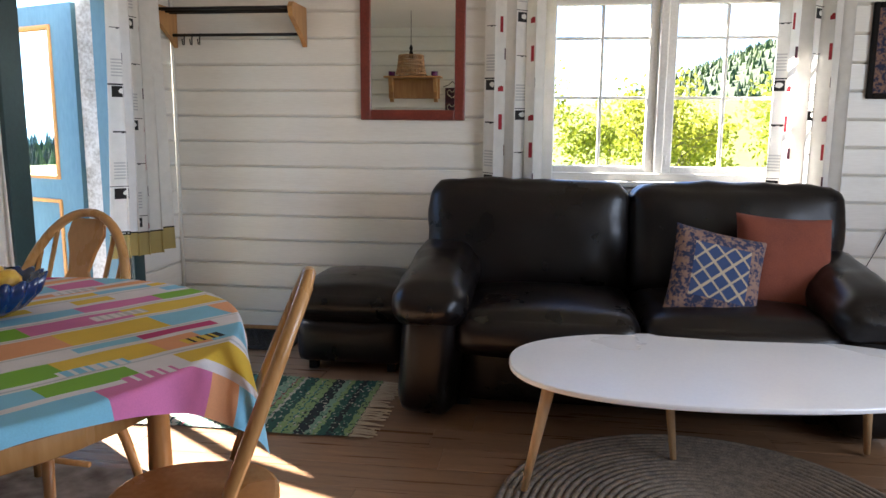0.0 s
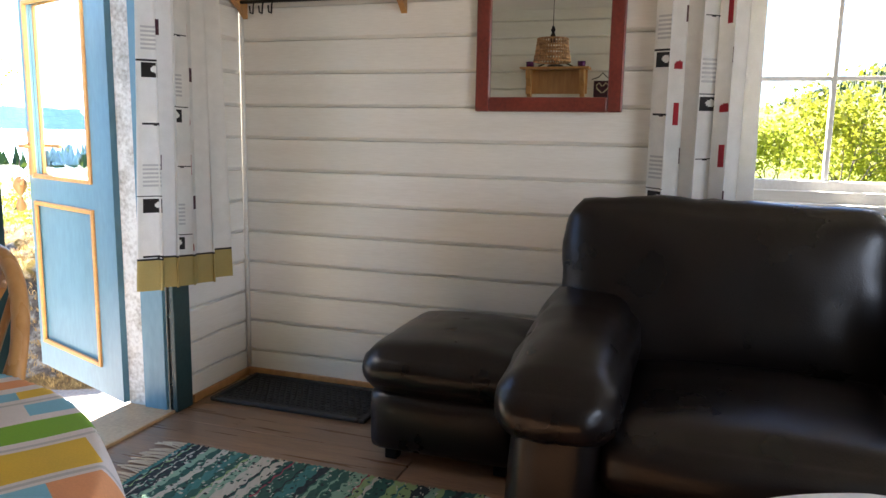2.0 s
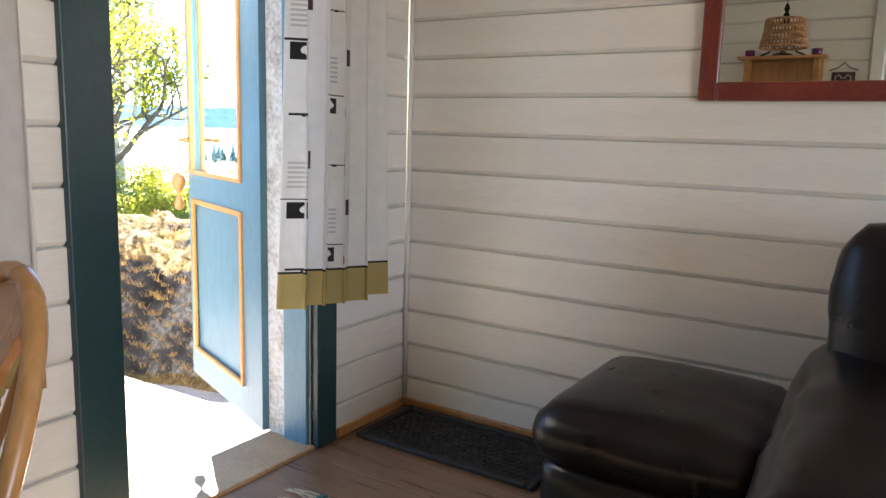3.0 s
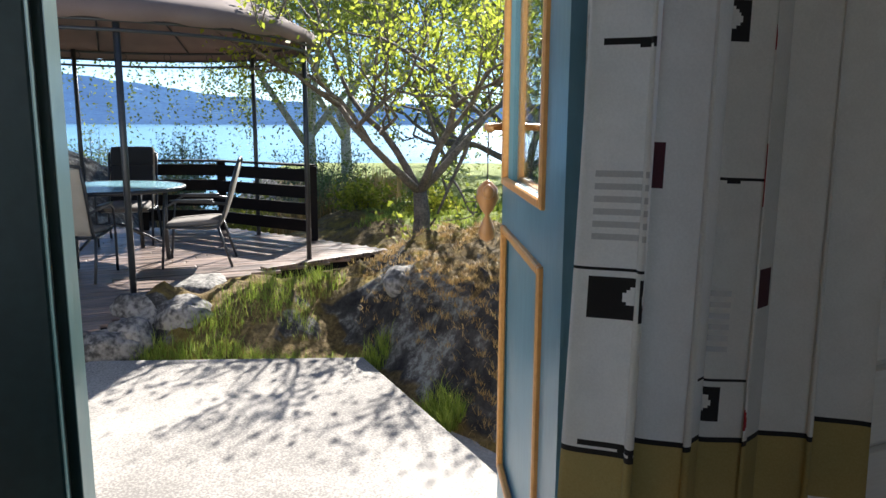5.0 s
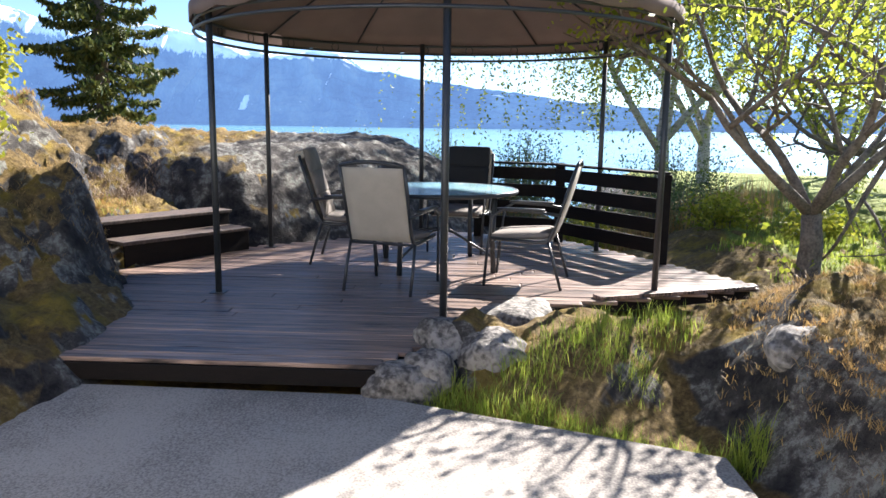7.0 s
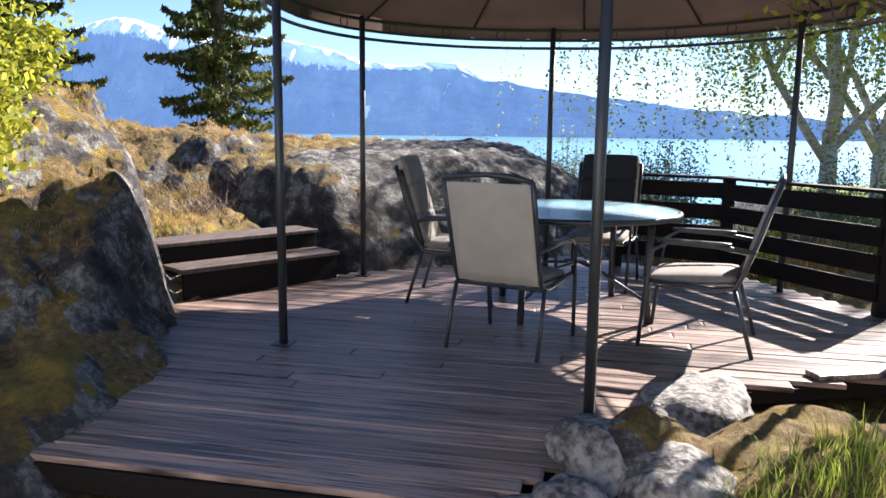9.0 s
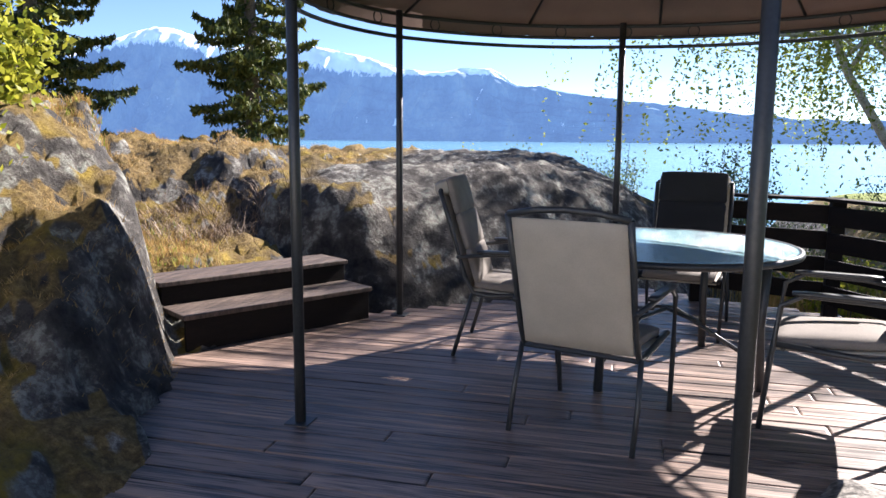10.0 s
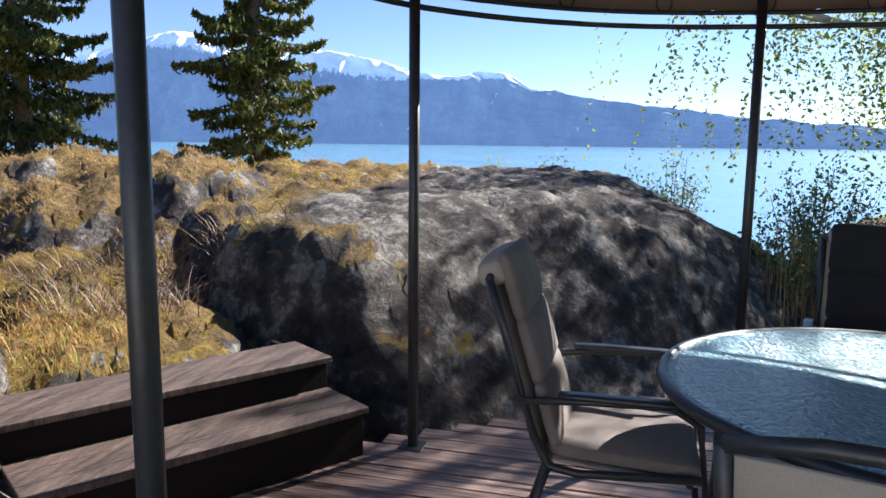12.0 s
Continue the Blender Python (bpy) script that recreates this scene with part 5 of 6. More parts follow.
for k, (z0, z1, off, ln) in enumerate(((DZ, 0.01, 0.0, 1.40), (DZ, 0.17, 0.34, 1.43))):
    back = Vector((-0.5, -0.82, 0)).normalized()
    o = Vector((-9.14, -0.08, 0)) - d_step * 0.06 + back * off
    m = Matrix.Translation((o.x, o.y, 0)) @ Matrix.Rotation(math.atan2(d_step.y, d_step.x), 4, "Z")
    part("riser", box((0, -0.028, z0), (ln, 0.0, z1 - 0.032), 0.003, m=m @ Matrix.Translation((0, 0.028, 0))), M_STAIN, steps)
    part("side", box((ln - 0.03, 0.03, z0), (ln, 0.55, z1 - 0.032), 0.003, m=m @ Matrix.Scale(1, 4)), M_STAIN, steps)
    for q in range(3):
        part("tread", box((-0.02, -0.02 + q * 0.125, z1 - 0.032), (ln + 0.02, 0.1 + q * 0.125, z1), 0.005, m=m), M_TREAD, steps, "worn grey tread board")

# railing
rail = thing("railing", "dark stained timber railing with wide boards", "railing")
corner, ra, rb = Vector((-11.25, 4.05, 0)), Vector((-9.93, 4.93, 0)), Vector((-11.6, 3.1, 0))
for p in (corner, ra, rb):
    part("post", box((p.x - 0.05, p.y - 0.05, DZ - 0.2), (p.x + 0.05, p.y + 0.05, 0.66), 0.006), M_STAIN, rail)
for a, b in ((corner, ra), (corner, rb)):
    d = b - a
    m = Matrix.Translation(a) @ Matrix.Rotation(math.atan2(d.y, d.x), 4, "Z")
    for z in (-0.12, 0.08, 0.28, 0.48):
        part("rail_board", box((0.0, -0.085, z), (d.length, -0.055, z + 0.145), 0.005, m=m), M_STAIN, rail)
    part("cap", box((-0.04, -0.1, 0.66), (d.length + 0.04, 0.03, 0.685), 0.005, m=m), M_STAIN, rail)

# gazebo
GC = Vector((-9.45, 2.70, 0))
POSTS = [(-8.24, 1.06), (-7.41, 2.89), (-8.57, 4.56), (-10.62, 4.40), (-11.35, 2.42), (-10.42, 0.86)]
gz = thing("gazebo", "round garden gazebo with graphite steel posts and a brown fabric canopy", "gazebo")
RZ = 1.84
for x, y in POSTS:
    p = part("post", tube([(x, y, DZ + 0.006), (x, y, RZ + 0.18)], 0.026, 10), M_STEEL, gz, "", True)
    part("foot_plate", box((x - 0.06, y - 0.06, DZ), (x + 0.06, y + 0.06, DZ + 0.006), 0.002, 1), M_STEEL, p)
ang_of = sorted((math.atan2(y - GC.y, x - GC.x), math.hypot(x - GC.x, y - GC.y)) for x, y in POSTS)


def rim(a):
    ex = [(t - 2 * math.pi, r) for t, r in ang_of] + ang_of + [(t + 2 * math.pi, r) for t, r in ang_of]
    return float(np.interp(a, [t for t, _ in ex], [r for _, r in ex])) + 0.03


for z, r in ((RZ, 0.014), (RZ + 0.07, 0.012), (RZ + 0.16, 0.014)):
    part("ring", tube([(GC.x + rim(a) * math.cos(a), GC.y + rim(a) * math.sin(a), z) for a in np.linspace(-math.pi, math.pi, 73)[:-1]], r, 8, closed=True), M_STEEL, gz, "", True)
for k in range(24):
    a = -math.pi + 2 * math.pi * (k + 0.5) / 24
    c = Vector((GC.x + rim(a) * math.cos(a), GC.y + rim(a) * math.sin(a), RZ + 0.115))
    t = Vector((-math.sin(a), math.cos(a), 0))
    part("scroll", tube([c + t * 0.042 * math.cos(q) + Vector((0, 0, 0.042 * math.sin(q))) for q in np.linspace(0, 2 * math.pi, 17)[:-1]], 0.005, 5, closed=True), M_STEEL, gz)
AP = Vector((GC.x, GC.y, 2.75))
NP, NR = 72, 12
verts, faces = [], []
for i in range(NR + 1):
    t = i / NR
    for k in range(NP):
        a = -math.pi + 2 * math.pi * k / NP
        r = 0.16 + (rim(a) + 0.03 - 0.16) * t
        sag = 0.05 * math.sin(math.pi * t) * abs(math.sin(6 * a))
        z = AP.z - (AP.z - RZ - 0.2) * (0.35 * t + 0.65 * t ** 1.7) - sag
        verts.append((AP.x + r * math.cos(a), AP.y + r * math.sin(a), z))
for k in range(NP):
    x, y, z = verts[NR * NP + k]
    verts.append((x, y, z - 0.11 - 0.03 * abs(math.sin(k * 1.05))))
for i in range(NR + 1):
    for k in range(NP):
        faces.append((i * NP + k, i * NP + (k + 1) % NP, (i + 1) * NP + (k + 1) % NP, (i + 1) * NP + k))
cn = part("canopy", mesh_of("canopy", verts, faces, [M_CANOPY], None, True), None, gz, "brown fabric canopy with scalloped edge")
cn.modifiers.new("thick", "SOLIDIFY").thickness = 0.004
for k in range(12):
    a = -math.pi + 2 * math.pi * k / 12
    pts = []
    for i in range(0, NR + 1, 2):
        t = i / NR
        r = 0.16 + (rim(a) - 0.16) * t
        pts.append((AP.x + r * math.cos(a), AP.y + r * math.sin(a), AP.z - (AP.z - RZ - 0.2) * (0.35 * t + 0.65 * t ** 1.7) - 0.03))
    part("rib", tube(pts, 0.011, 6), M_STEEL, gz, "", True)
part("crown", lathe([(0.2, 0), (0.19, 0.06), (0.02, 0.14)], 24, at=(AP.x, AP.y, 2.74)), M_CANOPY, gz, "", True)

# garden table
gt = thing("garden_table", "round garden table with pebbled glass top and dark steel frame", "table", (-9.60, 2.72, DZ))
part("glass_top", lathe([(0.70, 0.728), (0.735, 0.732), (0.735, 0.742), (0.70, 0.746)], 64), M_TGLASS, gt, "blue-green pebbled glass", True)
part("rim", tube([(0.745 * math.cos(2 * math.pi * k / 64), 0.745 * math.sin(2 * math.pi * k / 64), 0.728) for k in range(64)], 0.02, 8, closed=True), M_STEEL, gt, "", True)
for k in range(4):
    a = radians(45 + 90 * k + 15)
    c, s = math.cos(a), math.sin(a)
    part("leg", tube([(0.62 * c, 0.62 * s, 0.715), (0.60 * c, 0.60 * s, 0.35), (0.62 * c, 0.62 * s, 0.0)], 0.024, 8), M_STEEL, gt, "", True)
    part("brace", tube([(0.6 * c, 0.6 * s, 0.15), (0.2 * c, 0.2 * s, 0.33), (-0.05 * s, 0.05 * c, 0.36)], 0.012, 6), M_STEEL, gt, "", True)


def garden_chair(at, turn, label, pad="back"):
    """Faces local -y, the back at +y."""
    c = thing("garden_chair", label, "chair", at, turn, "chairs round the garden table")
    W = 0.27
    part("sling_back", puff((2 * W - 0.03, 0.012, 0.62), 0.005, 8, (0, 0.02, 0), m=Matrix.Translation((0, 0.315, 0.71)) @ Matrix.Rotation(radians(-17), 4, "X")), M_SLING, c, "beige mesh sling", True)
    part("sling_seat", puff((2 * W - 0.03, 0.5, 0.012), 0.005, 6, (0, 0, -0.02), m=Matrix.Translation((0, -0.03, 0.40)) @ Matrix.Rotation(radians(4), 4, "X")), M_SLING, c, "", True)
    for s in (-1, 1):
        x = s * W
        part("side_rail", tube([(x, -0.29, 0.41), (x, 0.1, 0.385), (x, 0.2, 0.40), (x, 0.25, 0.5), (x, 0.34, 0.8), (x, 0.41, 1.02)], 0.015, 8), M_STEEL, c, "", True)
        part("front_leg", tube([(x + s * 0.02, -0.33, 0.0), (x + s * 0.03, -0.30, 0.35), (x + s * 0.035, -0.27, 0.6), (x + s * 0.035, -0.18, 0.655), (x + s * 0.035, 0.1, 0.645), (x + s * 0.01, 0.3, 0.62)], 0.013, 8), M_STEEL, c, "steel leg bent into the armrest", True)
        part("armrest", puff((0.05, 0.4, 0.022), 0.01, 5, m=Matrix.Translation((x + s * 0.035, -0.03, 0.662))), M_STEEL, c, "", True)
        part("back_leg", tube([(x + s * 0.01, 0.2, 0.4), (x + s * 0.02, 0.26, 0.2), (x + s * 0.02, 0.32, 0.0)], 0.013, 8), M_STEEL, c, "", True)
    part("top_bar", tube([(-W, 0.41, 1.02), (-W * 0.5, 0.415, 1.045), (0, 0.417, 1.052), (W * 0.5, 0.415, 1.045), (W, 0.41, 1.02)], 0.015, 8), M_STEEL, c, "", True)
    part("cross_bar", tube([(-W, -0.25, 0.39), (W, -0.25, 0.39)], 0.012, 6), M_STEEL, c)
    part("cross_bar", tube([(-W, 0.2, 0.39), (W, 0.2, 0.39)], 0.012, 6), M_STEEL, c)
    if pad:
        fabric = M_DARKPAD if pad == "dark" else M_SEATPAD
        part("seat_pad", puff((0.48, 0.5, 0.055), 0.025, 10, (0, 0, 0.012), 0.004, 3, 9, Matrix.Translation((0, -0.04, 0.43)) @ Matrix.Rotation(radians(4), 4, "X")), M_SEATPAD, c, "taupe seat pad", True)
        for q in range(0 if pad == "seat" else 3):
            part("back_pad", puff((0.48, 0.05, 0.235), 0.024, 8, (0, 0.012, 0), 0.004, q, 9, Matrix.Translation((0, 0.21 + 0.066 * q, 0.56 + 0.215 * q)) @ Matrix.Rotation(radians(-17), 4, "X")), fabric, c, "quilted back pad", True)
        if pad != "seat":
            part("pad_hood", puff((0.5, 0.1, 0.09), 0.03, 8, (0, 0.01, 0.01), 0.004, 5, 9, Matrix.Translation((0, 0.41, 1.035)) @ Matrix.Rotation(radians(-17), 4, "X")), M_SLING, c, "beige cloth hood over the chair back", True)
    return c


def facing(at, target, lean=0):
    d = Vector(target) - Vector(at)
    return math.degrees(math.atan2(d.x, -d.y)) * 1.0 + lean


for at, lean, pad, lb in (((-8.62, 2.40, DZ), 2, "seat", "steel garden chair with beige sling back and taupe pad"),
                     ((-9.78, 1.82, DZ), 12, "back", "steel garden chair with quilted taupe pad beside the rock"),
                     ((-8.95, 3.55, DZ), 26, "seat", "steel garden chair with taupe pad turned to the table"),
                     ((-10.62, 2.92, DZ), 0, "dark", "steel garden chair with charcoal back pad beside the railing")):
    garden_chair(at, facing(at[:2] + (0,), (-9.60, 2.72, 0), lean), lb, pad)

# ---- plants ----


def quads_mesh(name, centres, sizes, rnd, material, droop=0.0, long=1.6):
    """Many small leaf-shaped faces."""
    n_ = len(centres)
    c = np.asarray(centres)
    s = np.asarray(sizes).reshape(-1, 1)
    a = rnd.normal(size=(n_, 3))
    a[:, 2] -= droop
    a /= np.linalg.norm(a, axis=1, keepdims=True) + 1e-9
    b = np.cross(a, rnd.normal(size=(n_, 3)))
    b /= np.linalg.norm(b, axis=1, keepdims=True) + 1e-9
    v = np.stack([c - a * s * long / 2, c + b * s * 0.45, c + a * s * long / 2, c - b * s * 0.45], 1).reshape(-1, 3)
    f = np.arange(4 * n_).reshape(-1, 4)
    me_ = bpy.data.meshes.new(name)
    me_.from_pydata(v.tolist(), [], f.tolist())
    me_.materials.append(material)
    return me_


def limbs(rnd, start, way, length, radius, depth, bm, tips, spread=0.7, up=0.25, crook=0.25):
    """A crooked tapered limb and its side limbs; tips collects twig points."""
    pts, p, d = [Vector(start)], Vector(start), Vector(way).normalized()
    k = 5
    for i in range(k):
        d = (d + Vector((rnd.normal(), rnd.normal(), rnd.normal())) * crook * 0.6 + Vector((0, 0, up * 0.25))).normalized()
        p = p + d * length / k
        pts.append(p.copy())
    tube(pts, radius, 7 if radius > 0.03 else 5 if radius > 0.012 else 3, bm, ends=(radius, radius * 0.55))
    if depth == 0:
        tips.extend(pts[1:])
        return
    for i in range(3 if depth > 1 else 4):
        q = pts[min(k, 2 + i)] if i else pts[-1]
        side = Vector((rnd.normal(), rnd.normal(), rnd.normal() * 0.6 + up))
        limbs(rnd, q, d * (1 - spread) + side.normalized() * spread, length * rnd.uniform(0.55, 0.8), radius * 0.55, depth - 1, bm, tips, spread, up, crook)


def broad_tree(name, label, at, height, seed, leaf, bark, leaves=7000, leaf_size=0.05, trunk_r=0.16, spread=0.75, forks=4, bole=0.22, scatter=0.14, depth=3, droop=0.0):
    rnd = np.random.default_rng(seed)
    t = thing(name, label, "tree", at)
    bm, tips = bmesh.new(), []
    h0 = height * bole
    tube([(0, 0, -0.3), (0.02, 0.01, 0.0), (0.0, 0.04, h0 * 0.6), (0.03, 0.0, h0)], trunk_r, 10, bm, ends=(trunk_r * 1.35, trunk_r * 0.85))
    for i in range(forks):
        a = 2 * math.pi * (i + rnd.uniform(-0.2, 0.2)) / forks
        limbs(rnd, (0.02, 0, h0 * rnd.uniform(0.8, 1.0)), (math.cos(a) * spread, math.sin(a) * spread, 1.0), height * 0.36, trunk_r * 0.55, depth, bm, tips, 0.62, 0.3)
    part("trunk", bm, bark, t, "", True)
    tp = np.array([list(p) for p in tips])
    pick = tp[rnd.integers(0, len(tp), leaves)] + rnd.normal(size=(leaves, 3)) * scatter
    if droop:
        k_ = 44
        tops = tp[rnd.integers(0, len(tp), leaves // k_)]
        fall = np.linspace(0, 1, k_)[None, :] * (droop * rnd.uniform(0.4, 1.2, (len(tops), 1)))
        pick = np.repeat(tops[:, None, :], k_, 1) + rnd.normal(size=(len(tops), k_, 3)) * 0.035
        pick[:, :, 2] -= fall
        pick[:, :, :2] += fall[:, :, None] * rnd.normal(size=(len(tops), 1, 2)) * 0.12
        pick = pick.reshape(-1, 3)
        leaves = len(pick)
    part("crown", quads_mesh("crown", pick, rnd.uniform(0.5, 1.3, leaves) * leaf_size, rnd, leaf), None, t, "open crown of small leaves")
    return t


broad_tree("apple_tree", "old crooked apple tree with fresh yellow-green leaves", (-8.98, 5.92, -0.25), 3.9, 5, M_LEAF, M_BARK, 3600, 0.040, 0.092, 0.95, 5, 0.17, 0.10)
broad_tree("apple_tree", "old fruit tree with sparse young leaves on the lawn", (-13.0, 9.6, -0.6), 4.6, 8, M_LEAF, M_BARK, 6000, 0.055, 0.13, 1.0, 5, 0.2, 0.12)
broad_tree("birch_tree", "tall birch with white bark and hanging twigs", (-19.7, 7.2, -2.2), 10.0, 11, M_BIRCH, M_BIRCHBARK, 42000, 0.052, 0.17, 0.55, 5, 0.34, 0.3, 3, 3.4)
broad_tree("birch_tree", "tall birch with white bark and hanging twigs", (-20.6, 8.4, -2.6), 10.5, 13, M_BIRCH, M_BIRCHBARK, 40000, 0.052, 0.16, 0.5, 5, 0.36, 0.3, 3, 3.2)
broad_tree("pine_tree", "dark pine standing at the shore behind the lawn", (-25.0, 13.5, -4.0), 11.0, 15, M_SHRUBD, M_BARK, 9000, 0.12, 0.2, 0.5, 4, 0.4, 0.3)
broad_tree("birch_tree", "young birch at the edge of the lawn", (-17.5, 13.0, -1.8), 8.0, 16, M_BIRCH, M_BIRCHBARK, 9000, 0.07, 0.12, 0.4, 4, 0.3, 0.25, 3, 0.5)


def spruce(at, height, seed, label, reach=0.19):
    """Whorls of separate boughs that sag and lift at the tip, with twigs hanging from them."""
    rnd = np.random.default_rng(seed)
    t = thing("spruce_tree", label, "tree", at)
    part("trunk", tube([(0, 0, -0.5), (0, 0, height * 0.5), (0, 0, height)], 0.2, 8, ends=(0.017 * height, 0.02)), M_BARK, t, "", True)
    pts, sz, wood = [], [], bmesh.new()
    z = height * 0.06
    while z < height * 0.985:
        f = 1 - z / height
        count = rnd.integers(4, 7)
        turn = rnd.uniform(0, 2 * math.pi)
        for k in range(count):
            a = turn + 2 * math.pi * (k + rnd.uniform(-0.3, 0.3)) / count
            ln = height * reach * (0.08 + f ** 0.75) * rnd.uniform(0.4, 1.2)
            z0 = z + rnd.uniform(-0.2, 0.2)
            sag, lift = rnd.uniform(0.3, 0.55), rnd.uniform(0.15, 0.35)
            ca, sa = math.cos(a), math.sin(a)
            bow = [(q * ln * ca, q * ln * sa, z0 - sag * ln * q + lift * ln * q ** 3) for q in (0, 0.35, 0.7, 1)]
            tube(bow, 0.02, 4, wood, ends=(0.03, 0.008))
            m = max(14, int(ln * 115))
            q = rnd.uniform(0.12, 1, m) ** 0.8
            wide = 0.16 * ln * np.sin(np.pi * np.clip(q, 0, 0.97)) + 0.05
            lat = rnd.normal(size=m) * wide * 0.6
            hang = np.abs(rnd.normal(size=m)) * (0.10 + 0.10 * f) * (1.15 - q * 0.6)
            zz = z0 - sag * ln * q + lift * ln * q ** 3 - hang
            pts.append(np.stack([q * ln * ca - lat * sa, q * ln * sa + lat * ca, zz], 1))
            sz.append(rnd.uniform(0.07, 0.15, m))
        z += rnd.uniform(0.3, 0.55)
    pts, sz = np.concatenate(pts), np.concatenate(sz)
    part("bough", wood, M_BARK, t)
    part("crown", quads_mesh("crown", pts, sz, rnd, M_SPRUCE, 1.2, 2.4), None, t, "drooping layered branches")
    return t


spruce((-30.0, -11.0, -0.6), 18.0, 3, "tall dark spruce with hanging branches beyond the rock", 0.15)
spruce((-25.2, -16.0, -0.4), 17.0, 4, "tall spruce lit from the side beyond the rock", 0.2)


def bush(name, label, at, r, h, leaf, seed, leaves=2500, size=0.05, stems=14):
    rnd = np.random.default_rng(seed)
    t = thing(name, label, "bush", at)
    bm, tips = bmesh.new(), []
    for i in range(stems):
        a, q = rnd.uniform(0, 2 * math.pi), rnd.uniform(0, 1) ** 0.5
        x, y = r * q * math.cos(a), r * q * math.sin(a)
        hh = h * rnd.uniform(0.6, 1.1) * (1 - 0.35 * q)
        pp = [(x * 0.4, y * 0.4, -0.25), (x * 0.7 + rnd.normal() * 0.04, y * 0.7 + rnd.normal() * 0.04, hh * 0.5), (x * 1.05, y * 1.05, hh)]
        tube(pp, 0.008, 4, bm, ends=(0.012, 0.003))
        for s in np.linspace(0.3, 1, 9):
            b = Vector(pp[1]).lerp(Vector(pp[2]), s * 2 - 1) if s > 0.5 else Vector(pp[0]).lerp(Vector(pp[1]), s * 2)
            tips.append(list(b))
    part("stem", bm, M_BARK, t)
    tp = np.array(tips)
    c = tp[rnd.integers(0, len(tp), leaves)] + rnd.normal(size=(leaves, 3)) * (0.05 + 0.07 * r)
    part("foliage", quads_mesh("foliage", c, rnd.uniform(0.5, 1.3, leaves) * size, rnd, leaf), None, t)
    return t


bush("shrub", "yellow-green flowering shrub on the rock", (-7.9, -0.95, height_at(-7.9, -0.95)), 0.6, 0.95, M_SHRUB, 31, 5000, 0.04, 26)
bush("shrub", "yellow-green flowering shrub on the rock", (-8.7, -1.75, height_at(-8.7, -1.75)), 0.8, 1.1, M_SHRUB, 32, 5000, 0.045, 26)
rs = np.random.default_rng(77)
shore = [(-19.6, 0.4, 0.6, 1.25), (-19.2, -0.4, 0.6, 1.1), (-15.4, 3.6, 0.7, 0.75), (-17.2, 4.0, 0.6, 1.3), (-16.0, 4.9, 0.9, 0.9), (-14.6, 6.2, 0.8, 0.8), (-19.0, 2.2, 0.5, 1.9), (-13.9, 4.9, 0.6, 0.6), (-18.5, 5.2, 0.9, 1.3), (-17.5, 7.0, 1.0, 1.2)]
for i, (x, y, r, h) in enumerate(shore):
    bush("shore_bush", "thin young shrub at the edge above the lake", (x, y, height_at(x, y)), r * 1.15, h * 1.3, M_SHRUB if i % 3 == 1 else M_SHRUBD, 40 + i, 3200, 0.036, 30)
lawn_bush = [(-11.4, 7.0, 0.5, 0.7), (-12.6, 6.4, 0.6, 0.8), (-10.6, 9.2, 0.9, 0.6), (-8.6, 9.6, 1.0, 0.6), (-12.0, 10.8, 1.2, 0.9), (-6.6, 11.0, 1.2, 0.7), (-15.0, 11.5, 1.4, 1.2), (-9.5, 12.5, 1.5, 0.9)]
for i, (x, y, r, h) in enumerate(lawn_bush):
    bush("garden_bush", "low yellow-green bush in the sunny lawn", (x, y, height_at(x, y)), r * 0.8, h * 0.6, M_SHRUB, 60 + i, 1600, 0.045, 18)

# view from the window: thicket, young trees and the wooded hill
for i in range(22):
    x, y = -6 + i * 1.45 + rs.uniform(-1, 1), 22 + rs.uniform(-2, 5) + (0.2 * i if i > 10 else 0)
    broad_tree("young_tree", "slender young tree in fresh leaf in the thicket", (x, y, height_at(x, y) - 0.1), rs.uniform(3.0, 6.2), 80 + i, M_LEAF if i % 2 else M_SHRUB, M_BARK, 2400, 0.10, 0.05, 0.45, 4, 0.15, 0.28, 2)
hill_x, hill_y = np.linspace(-160, 420, 90), np.linspace(130, 420, 40)
HX, HY = np.meshgrid(hill_x, hill_y, indexing="ij")
HZ = -8 + smooth01(HY, 130, 340) * np.interp(HX, (-160, 0, 32, 95, 200, 420), (8, 12, 21, 46, 78, 100))
hv = np.stack([HX, HY, HZ], -1).reshape(-1, 3)
hid = np.arange(hv.shape[0]).reshape(HX.shape)
hq = np.stack([hid[:-1, :-1], hid[1:, :-1], hid[1:, 1:], hid[:-1, 1:]], -1).reshape(-1, 4)
tagged(new("backdrop_hill", mesh_of("hill", hv.tolist(), hq.tolist(), [mat("forest_floor", (0.05, 0.075, 0.03), (0.03, 0.045, 0.02), 0.95, scale=0.05, fine=0.6, bump=0)], None, True)), "wooded hillside beyond the garden", "", "", "structure")
fv, ff = [], []
for k in range(17000):
    i, j = rs.integers(0, 89), rs.integers(0, 39)
    x, y, z = HX[i, j] + rs.uniform(0, 6.5), HY[i, j] + rs.uniform(0, 7.4), HZ[i, j]
    h, r = rs.uniform(2.2, 5.5), rs.uniform(0.7, 1.5)
    o = len(fv)
    a0 = rs.uniform(0, 6)
    fv.append((x, y, z + h))
    fv += [(x + r * rs.uniform(0.7, 1.2) * math.cos(a0 + q * 1.047), y + r * rs.uniform(0.7, 1.2) * math.sin(a0 + q * 1.047), z + rs.uniform(-1, 1.5)) for q in range(6)]
    ff += [(o, o + 1 + q, o + 1 + (q + 1) % 6) for q in range(6)]
tagged(new("forest", mesh_of("forest", fv, ff, [M_FOREST])), "dense mixed forest on the hillside", "forest", "", "stuff")


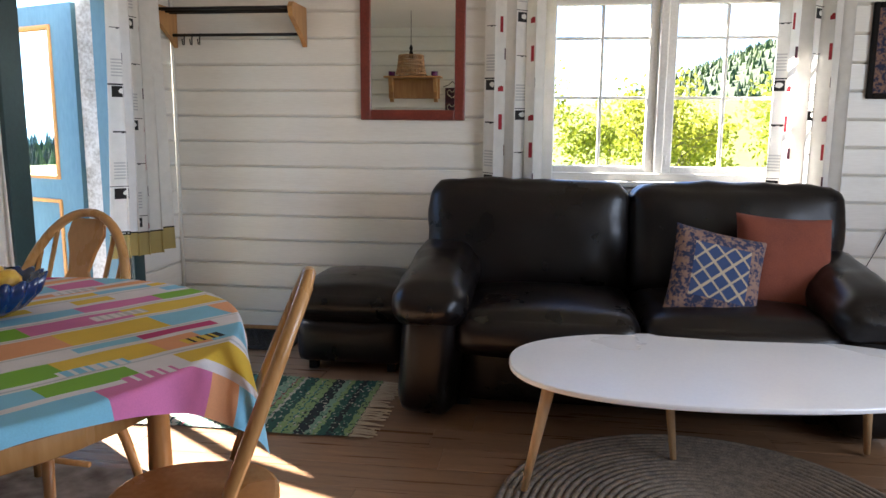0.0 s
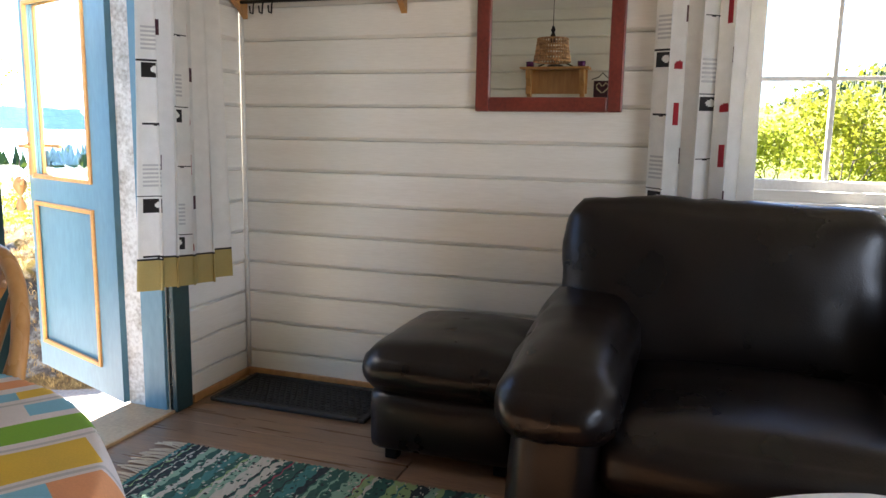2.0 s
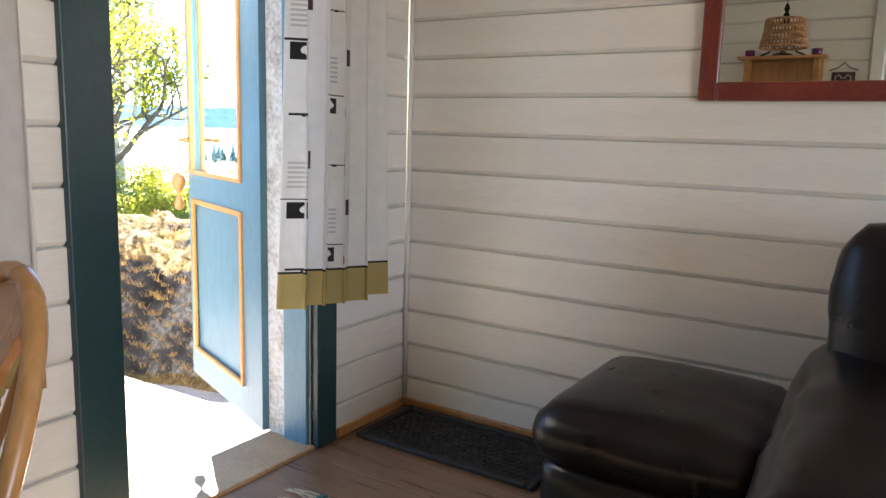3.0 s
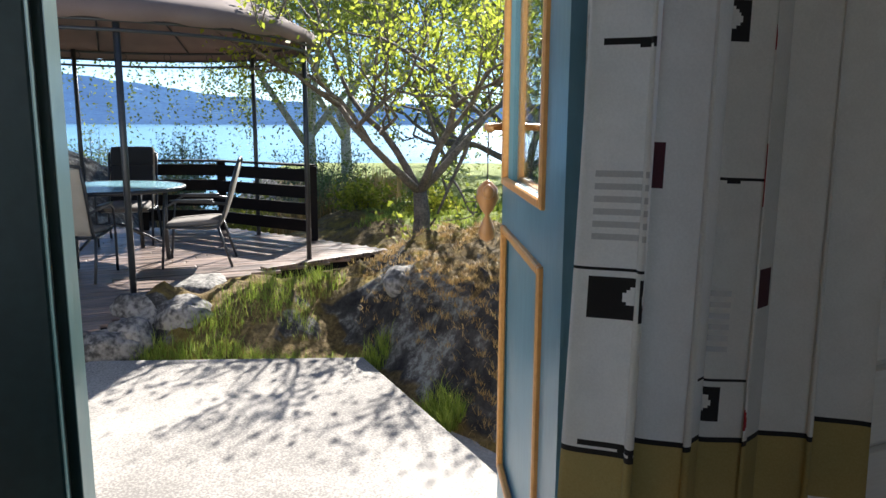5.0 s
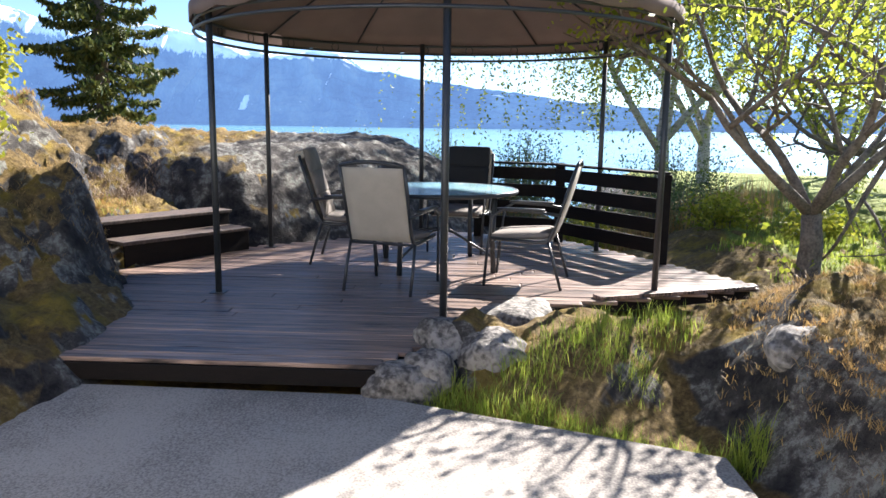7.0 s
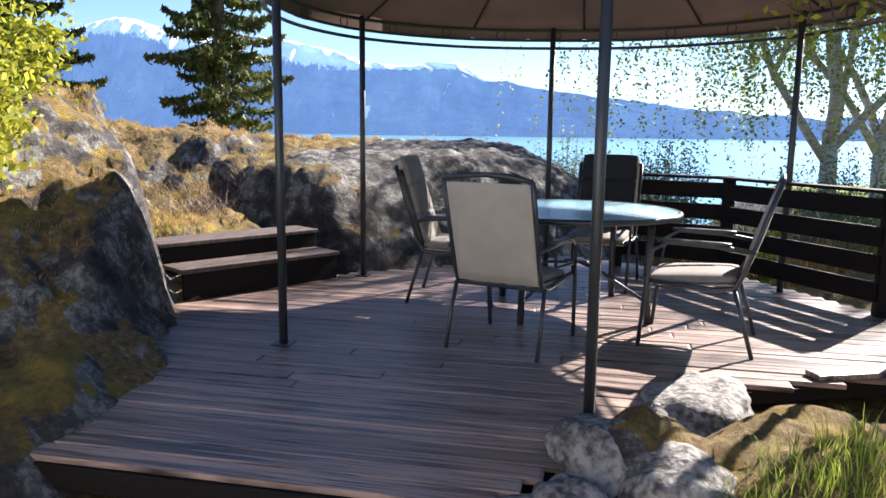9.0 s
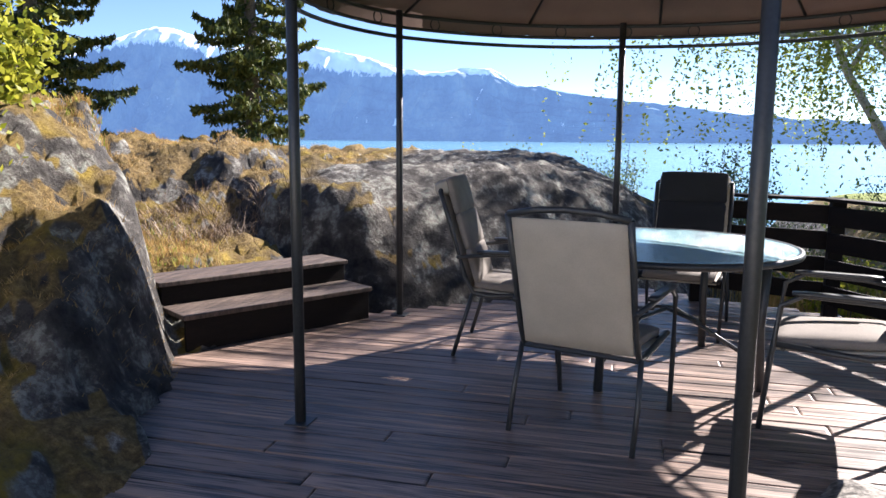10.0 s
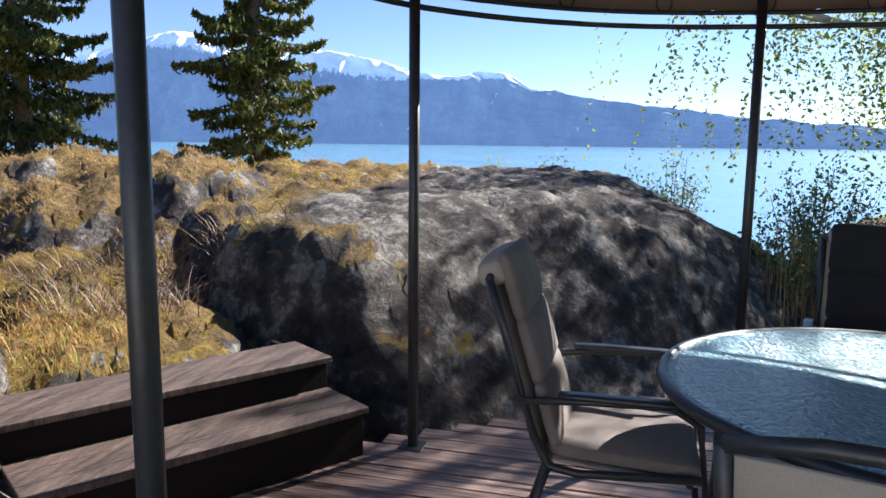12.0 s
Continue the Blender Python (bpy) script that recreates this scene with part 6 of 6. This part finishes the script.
def tufts(name, label, spots, material, seed, blades, height, width, lean=0.5, category="grass"):
    """Upright blades in clumps."""
    rnd = np.random.default_rng(seed)
    v, f = [], []
    for x, y, r in spots:
        for _ in range(blades):
            a, q = rnd.uniform(0, 2 * math.pi), r * rnd.uniform(0, 1) ** 0.7
            bx, by = x + q * math.cos(a), y + q * math.sin(a)
            bz = height_at(bx, by) - 0.02
            h = height * rnd.uniform(0.4, 1.1)
            d = rnd.uniform(0, 2 * math.pi)
            lx, ly = lean * h * math.cos(d) * rnd.uniform(0.2, 1), lean * h * math.sin(d) * rnd.uniform(0.2, 1)
            wx, wy = -math.sin(d) * width, math.cos(d) * width
            o = len(v)
            v += [(bx - wx, by - wy, bz), (bx + wx, by + wy, bz), (bx + lx * 0.4 + wx * 0.7, by + ly * 0.4 + wy * 0.7, bz + h * 0.6), (bx + lx * 0.4 - wx * 0.7, by + ly * 0.4 - wy * 0.7, bz + h * 0.6), (bx + lx, by + ly, bz + h * 0.95)]
            f += [(o, o + 1, o + 2, o + 3), (o + 3, o + 2, o + 4)]
    return tagged(new(name, mesh_of(name, v, f, [material])), label, category, "", "stuff")


edge = [(-6.5, 2.95, 0.14), (-6.35, 3.15, 0.14), (-6.3, 3.4, 0.15), (-6.2, 3.6, 0.14), (-6.15, 3.85, 0.16), (-6.0, 4.1, 0.16), (-5.9, 4.35, 0.14), (-6.6, 3.4, 0.2), (-6.8, 3.7, 0.25), (-6.95, 3.95, 0.25), (-7.2, 4.3, 0.25), (-6.7, 4.0, 0.2), (-4.95, 4.42, 0.1), (-4.8, 4.45, 0.08)]
tufts("grass", "bright green grass tufts along the slab edge", edge, M_GRASS, 1, 340, 0.16, 0.0026, 0.8)
lw = [(rs.uniform(-13, -7.0), rs.uniform(6.2, 10), 0.5) for _ in range(70)]
tufts("grass", "sunlit lawn grass beyond the bank", lw, M_GRASS, 2, 160, 0.12, 0.006)
sh = [(rs.uniform(-10.8, -9.5), rs.uniform(-1.5, -0.45), 0.3) for _ in range(22)]
tufts("grass", "short yellowed grass on the shelf behind the steps", sh, M_DRY, 3, 150, 0.09, 0.003, 0.9)
tufts("grass", "green grass on the shelf behind the steps", sh[:10], M_GRASS, 4, 70, 0.09, 0.003, 0.9)
bk = [(rs.uniform(-7.9, -3.4), rs.uniform(4.65, 5.9), 0.3) for _ in range(60)]
tufts("dry_grass", "dry moss and heather on the bank", bk, M_DRY, 5, 330, 0.05, 0.0022, 1.7)
hp = [(rs.uniform(-16, -9.8), rs.uniform(-5.0, -0.9), 0.4) for _ in range(80)]
tufts("dry_grass", "dry heather and grass on the rocky hill", hp, M_DRY, 6, 220, 0.07, 0.003, 1.7)
lf = [(rs.uniform(-8.9, -5.6), rs.uniform(-1.7, 0.1), 0.3) for _ in range(75)]
tufts("dry_grass", "dry grass and roots hanging over the rock", lf, M_DRY, 7, 150, 0.06, 0.0022, 1.8)
tw = [(rs.uniform(-11.6, -10.6), rs.uniform(-1.6, -0.6), 0.35) for _ in range(26)]
tufts("twigs", "pale bare twigs lying on the rock", tw, M_TWIG, 8, 40, 0.2, 0.003, 2.2, "twigs")
sg = [(rs.uniform(-16.5, -13.6), rs.uniform(3.3, 7.5), 0.5) for _ in range(50)]
tufts("reeds", "tall dry reeds and shoots above the shore", sg, M_DRY, 9, 60, 0.7, 0.005, 0.25, "reeds")


def boulder(at, size, seed):
    rnd = random.Random(seed)
    bm = bmesh.new()
    bmesh.ops.create_icosphere(bm, subdivisions=4, radius=1)
    for v in bm.verts:
        p = v.co.copy()
        p = Vector([math.copysign(abs(c) ** 0.8, c) for c in p])
        p *= 1 + 0.22 * noise.fractal(p * 1.3 + Vector((seed, 0, 0)), 1, 2, 5)
        v.co = Vector((p.x * size[0], p.y * size[1], p.z * size[2]))
    t = thing("boulder", "grey lichen-spotted boulder half sunk in the bank", "boulder", at, rnd.uniform(0, 180), "boulders beside the deck")
    part("stone", bm, M_STONE, t, "", True)
    return t


M_STONE = mat("granite_boulder", (0.27, 0.25, 0.225), (0.055, 0.05, 0.045), 0.9, scale=5, fine=28, bump=1.0, dist=0.03, soft=0.08)
for i, (x, y, z, s) in enumerate(((-7.85, 3.42, -0.30, (0.40, 0.26, 0.14)), (-7.05, 2.95, -0.3, (0.26, 0.2, 0.22)), (-6.85, 3.2, -0.3, (0.24, 0.2, 0.2)), (-6.62, 2.72, -0.36, (0.24, 0.15, 0.13)), (-6.25, 4.72, 0.02, (0.2, 0.14, 0.12)), (-6.7, 2.85, -0.32, (0.16, 0.14, 0.14)), (-12.6, -3.0, 0.72, (0.3, 0.22, 0.16)))):
    boulder((x, y, z), s, i + 2)
